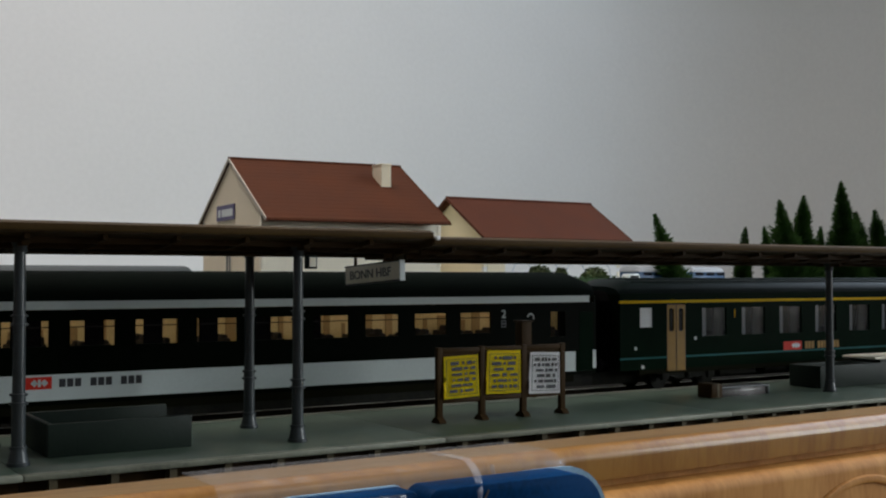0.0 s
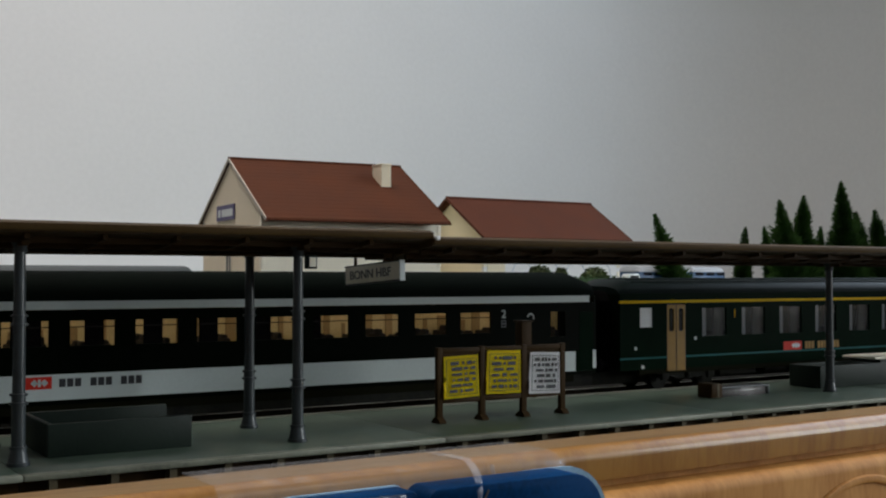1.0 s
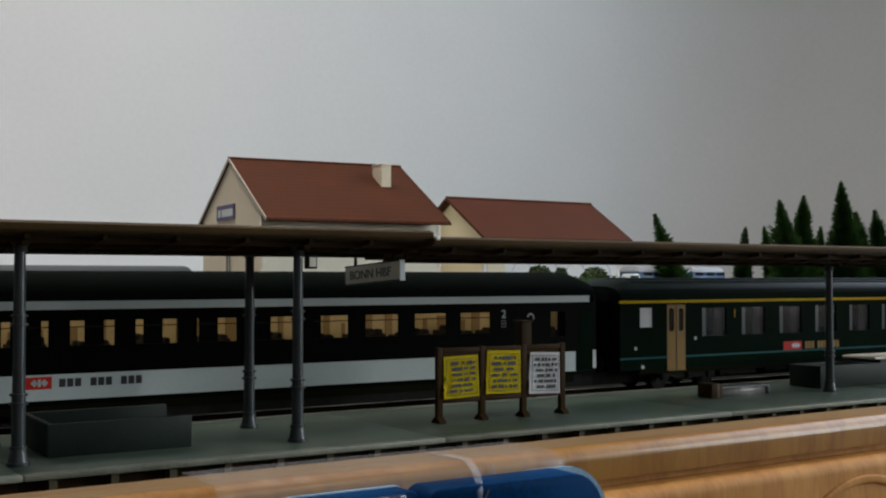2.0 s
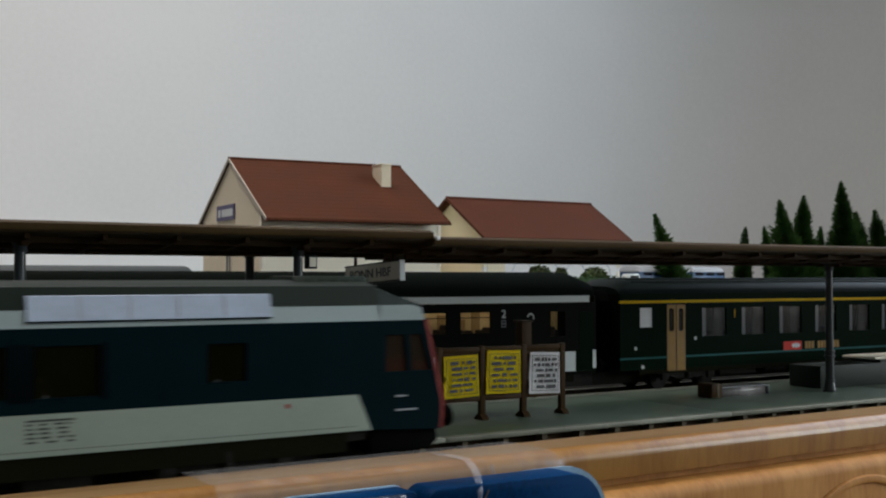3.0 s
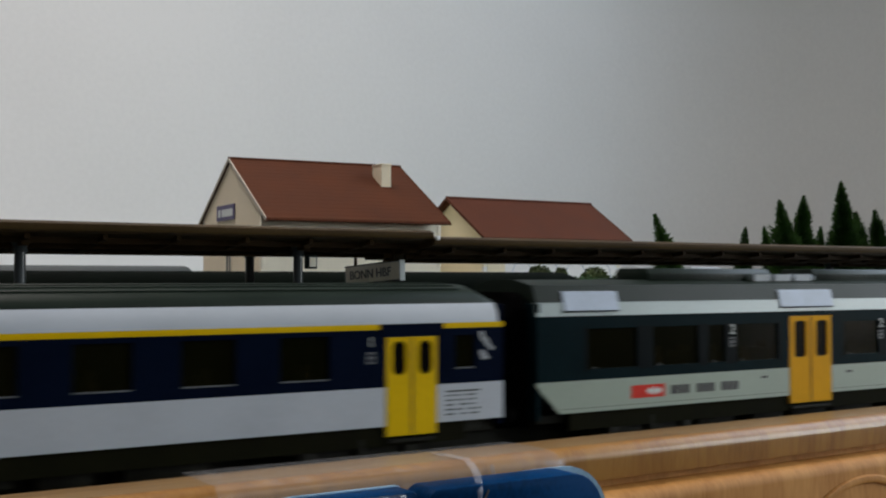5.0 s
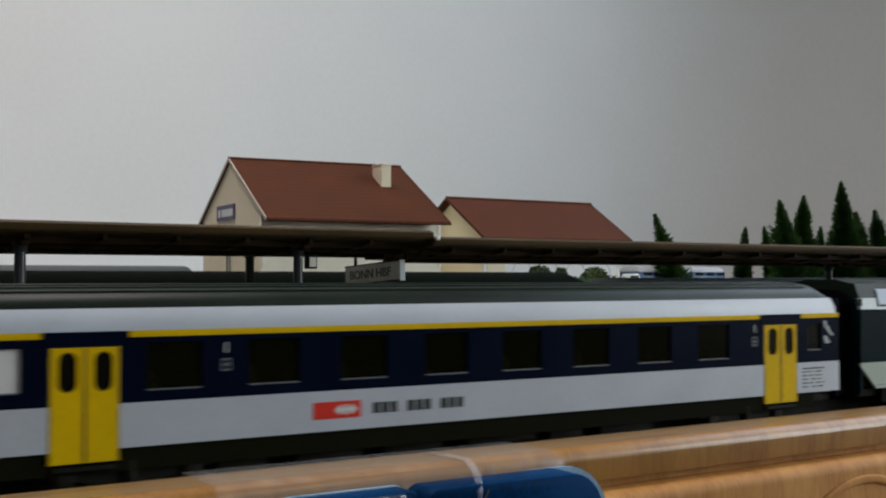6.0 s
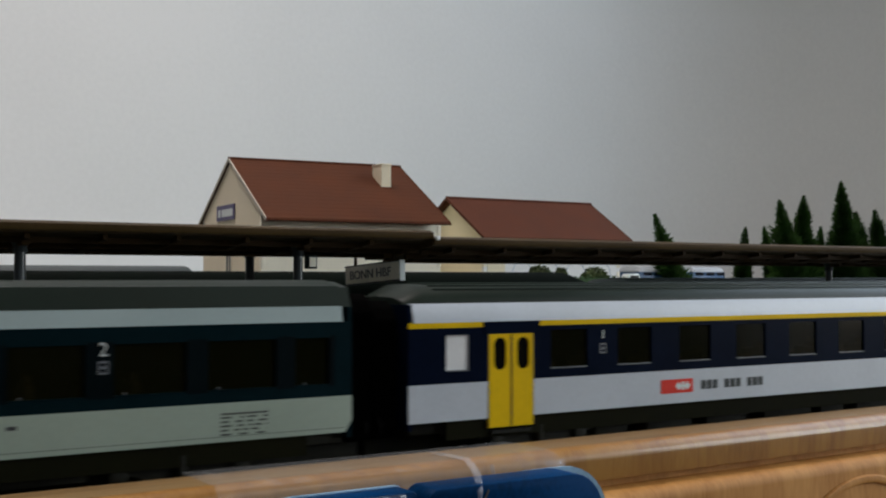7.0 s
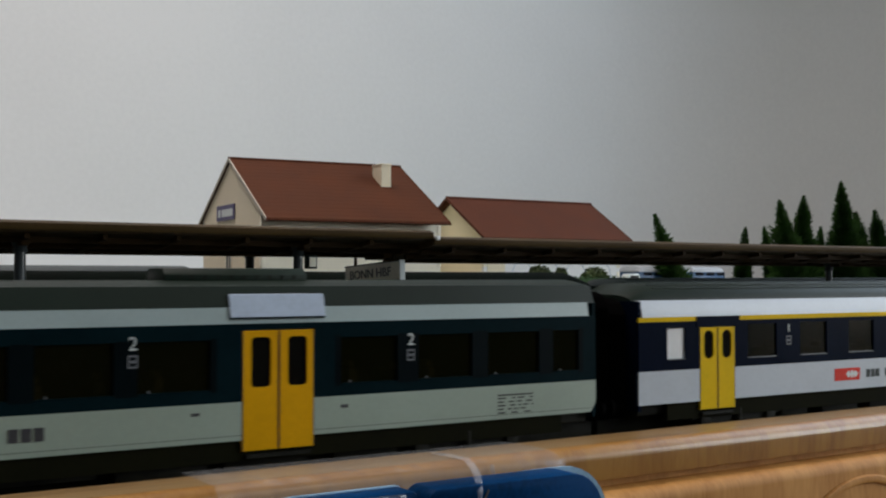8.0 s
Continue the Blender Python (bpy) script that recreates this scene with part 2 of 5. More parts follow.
def mpose(x, y, z, rz=0, rx=0, ry=0):
    return pose(x * MM, y * MM, z * MM, rx, ry, rz)


def lettering(name, text, size, material, parent, m, label="", width=None):
    """Flat raised letters in the built-in font, size in mm."""
    cu = bpy.data.curves.new(name, "FONT")
    cu.body, cu.size, cu.extrude, cu.align_x, cu.align_y = text, size * MM, 0.00008, "CENTER", "CENTER"
    tmp = new(name, cu)
    me = bpy.data.meshes.new_from_object(tmp)
    bpy.data.objects.remove(tmp)
    bpy.data.curves.remove(cu)
    me.materials.append(material)
    if width:
        xs = [v.co.x for v in me.vertices]
        k = width * MM / (max(xs) - min(xs))
        for v in me.vertices:
            v.co.x *= k
    ob = new(name, me)
    ob.parent = parent
    ob.matrix_basis = m
    if label:
        ob["label"] = label
    return ob


# ---- the room ----
def room():
    r = 280.0
    pr = [(-2200, NORTH * 1000), (EAST * 1000 - r, NORTH * 1000)]
    pr += [(EAST * 1000 - r + r * math.sin(math.pi / 2 * k / 16), NORTH * 1000 - r + r * math.cos(math.pi / 2 * k / 16)) for k in range(1, 17)]
    pr += [(EAST * 1000 + 149, NORTH * 1000 - r), (EAST * 1000 + 149, NORTH * 1000 + 120), (-2200, NORTH * 1000 + 120)]
    part("wall_north", prism(bmesh.new(), pr, -850, 1650, "z"), M_WALL)
    # window wall with its opening
    w = thing("wall_east", "pale painted wall with a wide window opening", "wall", kind="structure")
    e0, e1 = EAST * 1000, EAST * 1000 + 150
    # southern pieces out of view are darkened to dim what the trains reflect
    for b in ((e0, e1, 815, 1069.98, -850, 1650), (e0, e1, -2150, -840, -850, 1650), (e0, e1, -840, -340, -850, 0), (e0, e1, -840, -340, 900, 1650), (e0, e1, -340, -320, -850, 1650), (e0, e1, -320, 815, -850, 300), (e0, e1, -320, 815, 1260, 1650)):
        part("wall_piece", box(*b), M_WALL if b[2] > 0 or b[5] < 400 else M_DIMWALL, w)
    # unseen south wall, made dark so that the train sides reflect little
    s = thing("wall_south", "unseen dark wall added to dim reflections, open for a fill lamp", "wall", kind="structure")
    for b in ((-2200, -900, -2150, -2000, -850, 1650), (500, 1399, -2150, -2000, -850, 1650), (-900, 500, -2150, -2000, -850, 150), (-900, 500, -2150, -2000, 1450, 1650)):
        part("wall_piece", box(*b), M_DIMWALL, s)
    # unseen west wall, kept pale to throw light back on gable and sign
    part("wall_west", box(-2350, -2201, -2150, NORTH * 1000 + 120, -850, 1650), M_WALL)
    # unseen ceiling; its two openings are added to let the fill lamps through
    cb = bmesh.new()
    X0, X1, Y1 = -2350, EAST * 1000 + 150, NORTH * 1000 + 120
    for q in ((X0, -560, -2150, Y1), (400, 500, -2150, Y1), (500, X1, -700, Y1), (1390, X1, -1600, -700), (500, X1, -2150, -1600), (-560, 400, -2150, 300), (-560, 400, 1140, Y1)):
        bx(cb, q[0], q[1], q[2], q[3], 1651, 1700)
    part("ceiling", cb, M_CEIL)
    part("floor", box(-2350, EAST * 1000 + 150, -2150, NORTH * 1000 + 120, -900, -851), M_FLOOR)
    # whiter strip added so that the wall brightens towards its foot
    sk = part("wall_foot_brightener", box(-2199, 1130, NORTH * 1000 - 14, NORTH * 1000 - 0.5, -39, 84), M_PLAINW)
    tagged(sk, "white strip added to brighten the foot of the wall", "ledge", kind="structure")
    for n, lab in (("wall_north", "plain pale grey painted wall behind the layout"), ("wall_west", "unseen pale wall added to bounce light"),
                   ("ceiling", "grey painted ceiling with two openings added for fill lamps"), ("floor", "brown wooden floor boards")):
        tagged(bpy.data.objects[n], lab, n.split("_")[0], kind="structure")


room()

# ---- the layout board and its front rail ----
BASE = -7.0
RAIL_TURN = 1.1     # the front rail runs slightly away from the track


def board():
    b = part("ground", box(-1500, 1385, 232, 1340, -40, BASE), M_PLY)
    tagged(b, "dark scenic baseboard of the model railway", "baseboard", kind="structure")
    g = part("grass_mat", box(240, 1200, 640, 1250, BASE + 0.1, BASE + 1.2), M_GRASS, bevel=0.3)
    tagged(g, "green flocked grass mat on the baseboard", "grass", kind="stuff")
    fr = thing("front_rail", "varnished pine front rail of the layout table", "wooden rail", mpose(0, 0, 0, RAIL_TURN))
    part("top_board", prism(bmesh.new(), [(215.7, -3), (215.7, 5.42), (227.4, 5.42), (228, 4.8), (228, -3)], -700, 1300), M_PINE, fr)
    # front edge of the same board, coloured orange for how light falls there
    nose = [(215.6, -3), (211.6, -3)] + [(215.2 - 4.0 * math.cos(k * math.pi / 24), 2.0 + 3.4 * math.sin(k * math.pi / 24)) for k in range(0, 13)] + [(215.6, 5.4)]
    part("nosing", prism(bmesh.new(), nose, -700, 1300), M_PINE_TINT, fr, "rounded pine nosing, tinted orange for the light on it")
    low = [(214.6, -3.1), (214.6, -5.2)] + [(210.2 - 3.4 * math.sin(k * math.pi / 16), -9.0 + 3.6 * math.cos(k * math.pi / 16)) for k in range(0, 9)]
    low += [(206.8, -60), (226, -60), (226, -3.1)]
    part("lower_board", prism(bmesh.new(), low, -700, 1300), M_PINE3, fr, "orange pine moulding")
    # raised turned ring on the lower board
    ring = bmesh.new()
    n, m2 = 32, 8
    vs = []
    for i in range(n):
        a = 2 * math.pi * i / n
        row = []
        for j in range(m2):
            c = 2 * math.pi * j / m2
            r = 21 + 1.3 * math.cos(c)
            row.append(ring.verts.new((284 + r * math.cos(a) * 1.35, 206.6 + 0.9 * math.sin(c), -32.4 + r * math.sin(a))))
        vs.append(row)
    for i in range(n):
        for j in range(m2):
            ring.faces.new((vs[i][j], vs[(i + 1) % n][j], vs[(i + 1) % n][(j + 1) % m2], vs[i][(j + 1) % m2]))
    bmesh.ops.recalc_face_normals(ring, faces=ring.faces)
    part("carved_ring", ring, M_PINE3, fr)
    # legs so that the table stands
    for i, (x, y) in enumerate(((-1400, 330), (1300, 330), (-1400, 1280), (1300, 1280))):
        part("leg", box(x - 25, x + 25, y - 25, y + 25, -850, -66), M_PINE, fr)


board()


# ---- tracks ----
def track(name, yc, x0, x1, top, label):
    t = thing(name, label, "railway track")
    prof = [(yc - 22, BASE), (yc - 15, top - 3.2), (yc + 15, top - 3.2), (yc + 22, BASE)]
    part("ballast", prism(bmesh.new(), prof, x0, x1), M_BALLAST, t)
    for s in (-8.6, 8.6):
        prof = [(yc + s - 0.45, top - 0.16), (yc + s + 0.45, top - 0.16), (yc + s + 0.45, top - 0.7), (yc + s + 0.2, top - 0.9),
                (yc + s + 0.2, top - 2.0), (yc + s + 0.9, top - 2.4), (yc + s - 0.9, top - 2.4), (yc + s - 0.2, top - 2.0),
                (yc + s - 0.2, top - 0.9), (yc + s - 0.45, top - 0.7)]
        rail = part("rail", prism(bmesh.new(), prof, x0, x1), M_RUST, t)
        part("rail_head", box(x0, x1, yc + s - 0.5, yc + s + 0.5, top - 0.15, top), M_STEEL, rail, "worn bright rail head")
    sb = bmesh.new()
    x = x0 + 4
    while x < x1:
        bx(sb, x, x + 2.8, yc - 14, yc + 14, top - 3.6, top - 2.4)
        x += 6.9
    ob = part("sleepers", sb, M_SLEEPER, t, smooth=False)
    ob["kind"] = "stuff"
    return t


NEAR, MID, FAR = 257.0, 380.5, 446.0
RAIL = -2.0
track("near_track", NEAR, -1480, 1370, RAIL, "model railway track behind the front rail")
track("platform_track", MID, -700, 1370, RAIL, "model railway track along the platform")
track("back_track", FAR, -700, 1370, RAIL, "model railway track behind the coaches")


# ---- platform ----
PT = -0.8


def platform():
    p = thing("platform", "grey moulded station platform with a pale edge", "platform", kind="structure")
    x = -420.0
    while x < 1100:
        x1 = x + 120.4
        part("slab", box(x, x1 - 0.25, 287.0, 358.0, PT - 1.6, PT, 0.15), M_PLAT, p)
        part("edge", box(x, x1 - 0.25, 283.5, 286.9, PT - 1.3, PT + 0.25, 0.3), M_LIP, p, "pale worn platform edge")
        part("back_edge", box(x, x1 - 0.25, 358.1, 361.0, PT - 1.3, PT + 0.2, 0.3), M_LIP, p, "pale worn platform edge")
        part("base", box(x, x1 - 0.25, 288.0, 357.0, BASE, PT - 1.7), M_BROWN, p)
        for j in range(8):
            xx = x + 7 + j * 15.05
            part("support", box(xx - 1, xx + 1, 284.3, 287.9, BASE, PT - 1.35), M_SUPPORT, p)
        x = x1


platform()


# ---- canopy ----
def post(x, y, top, deck, name="post"):
    """A turned iron post: foot, rings, shaft and capital."""
    b = bmesh.new()
    h = top - PT
    for z0, z1, r0, r1 in ((0, 1.0, 2.9, 2.9), (1.0, 4.2, 2.6, 1.9), (4.2, 5.0, 2.2, 2.2), (5.0, h * .27, 1.75, 1.7), (h * .27, h * .27 + .7, 2.3, 2.3),
                           (h * .27 + .7, h * .31, 1.75, 1.75), (h * .31, h * .31 + .6, 2.25, 2.25), (h * .31 + .6, h * .62, 1.6, 1.55),
                           (h * .62, h * .62 + .6, 2.15, 2.15), (h * .62 + .6, h * .66, 1.6, 1.6), (h * .66, h * .66 + .5, 2.1, 2.1),
                           (h * .66 + .5, h - 3, 1.5, 1.4), (h - 3, h - 2.2, 1.8, 2.0), (h - 2.2, h, 1.5, 2.3)):
        cyl(b, (x, y, PT + z0), (x, y, PT + z1), r0, r1, 14)
    return part(name, b, M_POST, deck, "dark grey iron post")


def canopy(x0, x1, edge_z, mid_z, posts, label):
    c = thing("platform_canopy", label, "canopy")
    yf, ym, yb = 290.0, 320.0, 350.0
    prof = [(yf, edge_z), (yf + 1.2, edge_z + 0.3), (ym, mid_z + 2.4), (yb - 1.2, edge_z + 0.3), (yb, edge_z), (yb, edge_z - 2.6), (yb - 1.6, edge_z - 2.8),
            (ym, mid_z + 0.6), (yf + 1.6, edge_z - 2.8), (yf, edge_z - 2.6)]
    part("roof", prism(bmesh.new(), prof, x0, x1), M_CANOPY, c)
    gut = [(yf - 1.3, edge_z - 0.4), (yf - 0.1, edge_z - 0.1), (yf - 0.1, edge_z - 2.4), (yf - 0.9, edge_z - 2.2), (yf - 1.3, edge_z - 1.2)]
    part("gutter", prism(bmesh.new(), gut, x0, x1), M_CANOPY, c)
    part("spine_beam", box(x0 + 0.5, x1 - 0.5, ym - 1.6, ym + 1.6, mid_z - 0.6, mid_z + 0.55, 0.2), M_BROWN, c)
    for y in (yf + 8, yf + 17, yb - 17, yb - 8):
        z = mid_z + (edge_z - 2.8 - mid_z) * abs(y - ym) / 30
        part("purlin", box(x0 + 0.5, x1 - 0.5, y - 0.7, y + 0.7, z - 1.2, z + 0.6), M_BROWN, c)
    x = x0 + 9
    while x < x1 - 2:
        b = bmesh.new()
        for s in (-1, 1):
            pr = [(ym, mid_z - 0.4), (ym + s * 28, edge_z - 4.2), (ym + s * 28, edge_z - 2.9), (ym, mid_z + 0.5)]
            prism(b, pr, x - 0.6, x + 0.6)
        part("rafter", b, M_BROWN, c)
        x += 19.5
    if x0 < 0:
        part("gutter_stop", box(x1 + 0.4, x1 + 1.7, yf - 2.4, yf - 1.35, edge_z - 2.6, edge_z - 1.4, 0.2), M_PLAINW, c, "white plastic gutter stop")
        lamp = part("canopy_lamp", box(144.2, 147.4, 300.2, 302.6, 49.6, 53.6, 0.25), M_DGREY, c, "small square lamp")
        part("lamp_glass", box(144.8, 146.8, 299.9, 300.15, 50.2, 53.0), M_SIGN, lamp)
    for px, py in posts:
        z = mid_z + (edge_z - 2.8 - mid_z) * abs(py - ym) / 30
        post(px, py, z - 0.2, c)
        part("bracket", box(px - 1.1, px + 1.1, py - 6, py + 6, z - 1.6, z - 0.3, 0.3), M_BROWN, c)
    return c


canopy(-160, 180.6, 61.0, 54.0, [(-14, 301), (63.8, 301), (142, 302), (-14, 338), (64, 338), (142, 338)], "brown butterfly platform roof on grey posts")
canopy(180.9, 640, 59.2, 52.4, [(392.6, 314), (600, 314)], "brown butterfly platform roof on single posts")


def station_sign():
    s = thing("station_sign", "grey-white hanging station name sign", "sign", mpose(176.6, 319, 48.4, 0, -3.0))
    part("panel", box(-0.8, 0.8, -18, 18, -3.1, 3.1, 0.15), M_SIGN, s)
    for y in (-13, 12):
        b = cyl(bmesh.new(), (0, y, 3.0), (0, y, 7.6), 0.55, seg=8)
        part("hanger", b, M_BROWN, s)
    for z0, z1 in ((-3.2, -2.8), (2.8, 3.2)):
        part("frame_bar", box(-0.95, 0.95, -18.1, 18.1, z0, z1), M_DGREY, s)
    part("end_cap", box(-0.9, 0.9, -18.5, -18.05, -3.2, 3.2), M_WHITE, s)
    rot = Matrix(((0, 0, -1, 0), (-1, 0, 0, 0), (0, 1, 0, 0), (0, 0, 0, 1)))
    lettering("lettering", "BONN HBF", 4.0, M_ROOFL, s, Matrix.Translation((-0.00085, 0.001, -0.0002)) @ rot, "BONN HBF", 27)


station_sign()


# ---- platform furniture ----
def enclosure(x0, x1, y0, y1, h, group="stair walls"):
    e = thing("stair_enclosure", "dark grey low wall round a platform stairway", "stair wall", group=group)
    z0, z1 = PT, PT + h
    part("front_wall", box(x0, x1, y0, y0 + 1.6, z0, z1, 0.2), M_DGREY, e)
    part("back_wall", box(x0, x1 + 3, y1 - 1.6, y1, z0, z1, 0.2), M_DGREY, e)
    part("end_wall", box(x0, x0 + 1.6, y0 + 1.7, y1 - 1.7, z0, z1, 0.2), M_DGREY, e)
    for i in range(6):
        part("step", box(x1 - 5 - i * 5, x1 - i * 5, y0 + 1.7, y1 - 1.7, z0, z0 + 0.25 + (5 - i) * 0.12), M_PLAT, e)


enclosure(73.0, 112.5, 309.0, 341, 8.9)
enclosure(399.0, 520, 324, 341, 9.6)


def cream_slab():
    s = thing("cream_slab", "thin cream card slab laid across the stair wall", "slab")
    for x in (440, 500):
        part("batten", box(x, x + 4, 324.2, 340.6, PT + 9.65, PT + 11.2), M_DGREY, s)
    part("slab", box(435, 530, 323.0, 341, PT + 11.25, PT + 12.3, 0.15), M_CREAMW, s)


cream_slab()


def billboard():
    b = thing("poster_board", "brown three-part poster board with paper notices", "poster board")
    y = 315.0
    xs = (199.0, 216.0, 233.3, 250.2)
    for x in xs:
        part("leg", box(x - 1.1, x + 1.1, y - 0.9, y + 0.9, PT + 0.4, 24.0, 0.2), M_BROWN, b)
        f = prism(bmesh.new(), [(y - 2.6, PT), (y - 2.6, PT + 0.6), (y - 1, PT + 1.9), (y + 1, PT + 1.9), (y + 2.6, PT + 0.6), (y + 2.6, PT)], x - 1.3, x + 1.3)
        part("foot", f, M_BROWN, b)
    for i in range(3):
        x0, x1 = xs[i] + 1.15, xs[i + 1] - 1.15
        part("panel", box(x0, x1, y - 0.3, y + 0.3, 6.8, 22.8), M_BROWN, b)
        part("rail", box(x0, x1, y - 0.8, y + 0.8, 5.7, 7.1, 0.2), M_BROWN, b)
        part("rail", box(x0, x1, y - 0.8, y + 0.8, 22.0, 23.7, 0.2), M_BROWN, b)
        # paper notice with its lines of unreadable print
        mt = M_PAPERW if i == 2 else M_PAPERY
        w, h = (13.6, 13.9, 13.0)[i], (13.9, 14.6, 14.3)[i]
        cx, cz = ((x0 + x1) / 2 + (-0.5, -0.4, 0.0)[i]), (14.15, 15.0, 13.9)[i]
        rnd = random.Random(5 + i)
        pm = Matrix.Translation((cx * MM, (y - 1.25) * MM, cz * MM)) @ pose(0, 0, 0, 0, (-1.5, 1.2, 1.8)[i], 0)
        pb = bmesh.new()
        n = 8
        g = [[pb.verts.new(((-.5 + a / n) * w * (1 + 0.06 * (1 - c / n)), 0.25 * math.sin(a * 1.1 + i) * (c / n - .5) * -1 - (0.5 if (a == 0 and c < 3) else 0), (-.5 + c / n) * h)) for c in range(n + 1)] for a in range(n + 1)]
        for a in range(n):
            for c in range(n):
                pb.faces.new((g[a][c], g[a + 1][c], g[a + 1][c + 1], g[a][c + 1]))
        bmesh.ops.solidify(pb, geom=pb.faces[:], thickness=0.1)
        paper = part("paper", pb, mt, b, ("yellow paper notice", "yellow paper notice", "white paper notice")[i], pm)
        ink = bmesh.new()
        for r in range(6):
            zz = h * (0.33 - r * 0.132)
            x = -w * 0.40 + rnd.uniform(0, 1.8)
            while x < w * 0.38:
                e = min(x + rnd.choice((0.9, 2.0, 3.2, 4.0)), w * 0.40)
                t = rnd.choice((0.42, 0.5, 0.6))
                if e - x > 0.5:
                    bx(ink, x, e, -0.45, -0.36, zz - t, zz + t)
                x = e + rnd.uniform(0.35, 1.3)
        for q in ((-.44, .44, .415, .425), (-.44, .44, -.43, -.42), (-.445, -.435, -.43, .42), (.435, .445, -.43, .42)):
            bx(ink, q[0] * w, q[1] * w, -0.44, -0.37, q[2] * h, q[3] * h)
        part("print", ink, M_INK, paper, smooth=False)


billboard()


def clock_pillar():
    c = thing("platform_pillar", "brown square pillar with a bent wire loop", "pillar")
    part("shaft", box(235.4, 239.8, 318.5, 322.5, 7.6, 31.4, 0.3), M_BROWN, c)
    part("stem", box(236.4, 238.4, 319.6, 321.4, PT, 7.55, 0.2), M_BROWN, c)
    part("cap", box(235.0, 240.2, 318.0, 323.0, 31.4, 32.0, 0.2), M_BROWN, c)
    b = bmesh.new()
    for k in range(10):
        a0, a1 = math.pi * (k / 9 - 0.15), math.pi * ((k + 1) / 9 - 0.15)
        cyl(b, (239.4 + 1.3 * math.cos(a0), 318.6, 33.0 + 1.3 * math.sin(a0)), (239.4 + 1.3 * math.cos(a1), 318.6, 33.0 + 1.3 * math.sin(a1)), 0.22, seg=6)
    part("wire_loop", b, M_WHITE, c, "bent white wire loop")


clock_pillar()


def bench():
    b = thing("platform_bench", "low smoky plastic bench with a brown suitcase", "bench")
    x0, x1, y0, y1 = 333.0, 364.0, 322.0, 330.0
    part("seat", box(x0 + 4, x1, y0, y1, PT + 2.9, PT + 4.0, 0.2), M_SMOKE, b)
    part("plinth", box(x0 + 4.6, x1 - 0.8, y0 + 0.8, y1 - 0.6, PT, PT + 2.85, 0.2), M_SMOKE, b)
    part("edge_strip", box(x0 + 4, x1, y0 - 0.25, y0 - 0.02, PT + 3.6, PT + 4.05), M_SYM, b, "pale worn front edge")
    part("end_plate", box(x1 + 0.02, x1 + 0.5, y0, y1, PT, PT + 4.0, 0.1), M_SYM, b)
    part("luggage", box(x0 - 2.5, x0 + 3.6, y0 - 1, y1 - 1, PT, PT + 5.6, 0.5), M_BROWN, b, "brown suitcase against the bench")
    part("strap", box(x0 + 0.4, x0 + 1.6, y0 - 1.15, y1 - 0.9, PT + 0.05, PT + 5.75, 0.1), M_SUPPORT, b, "tan strap")


bench()


# ---- rolling stock ----
def bogie(car, x, ztop=9.0):
    """One bogie: side frames, axle boxes and four wheels."""
    b = part("bogie", box(x - 16, x + 16, -12.5, 12.5, 4.6, 7.2, 0.4), M_UNDER, car)
    for s in (-1, 1):
        f = prism(bmesh.new(), [(x - 19, 5.2), (x - 19, 7.4), (x - 6, 8.3), (x + 6, 8.3), (x + 19, 7.4), (x + 19, 5.2), (x + 13, 4.6), (x + 6, 2.6), (x - 6, 2.6), (x - 13, 4.6)],
                  s * 13.2 - 0.7, s * 13.2 + 0.7, "y")
        part("side_frame", f, M_UNDER, b)
        for dx in (-14, 14):
            part("axle_box", box(x + dx - 2, x + dx + 2, s * 14.2 - 0.8, s * 14.2 + 0.8, 2.2, 6.2, 0.4), M_UNDER, b)
            w = bmesh.new()
            cyl(w, (x + dx, s * 8.0, 3.4), (x + dx, s * 10.4, 3.4), 5.35, 5.35, 24)
            cyl(w, (x + dx, s * 7.5, 3.4), (x + dx, s * 8.0, 3.4), 5.9, 5.9, 24)
            part("wheel", w, M_UNDER, b)
        part("spring", cyl(bmesh.new(), (x, s * 14.2, 3.0), (x, s * 14.2, 7.8), 1.3, seg=10), M_UNDER, b)
    return b


def side_y(s, hw, a, b):
    """The range across the car of a layer a..b mm inside the outer face of side s."""
    p, q = s * (hw - a), s * (hw - b)
    return (min(p, q), max(p, q))


def wall_with_windows(car, s, hw, x0, x1, z0, z1, wins, material, pane, doors=(), frame=None, label="window band", depth=1.0):
    """A side band with real openings (wins: x0, x1, z0, z1, material) left clear of the doors."""
    ya, yb = side_y(s, hw, 0, depth)
    b = bmesh.new()
    cuts = sorted([(w[0], w[1], w[2], w[3]) for w in wins] + [(d[0], d[1], None, None) for d in doors])
    x = x0
    for c in cuts:
        if c[0] > x:
            bx(b, x, c[0], ya, yb, z0, z1)
        if c[2] is not None:
            bx(b, c[0], c[1], ya, yb, z0, c[2])
            bx(b, c[0], c[1], ya, yb, c[3], z1)
        x = c[1]
    if x1 > x:
        bx(b, x, x1, ya, yb, z0, z1)
    bmesh.ops.remove_doubles(b, verts=b.verts, dist=0.001)
    part("window_band", b, material, car, smooth=False)
    pa, pb = side_y(s, hw, 0.55, 0.75)
    for w in wins:
        m = w[4] if len(w) > 4 else pane
        win = part("window", box(w[0], w[1], pa, pb, w[2], w[3]), m, car, smooth=False)
        if frame:
            fa, fb = side_y(s, hw, -0.12, 0.5)
            part("sill", box(w[0] + 0.3, w[1] - 0.3, fa, fb, w[2] - 0.1, w[2] + 0.2), frame, win)


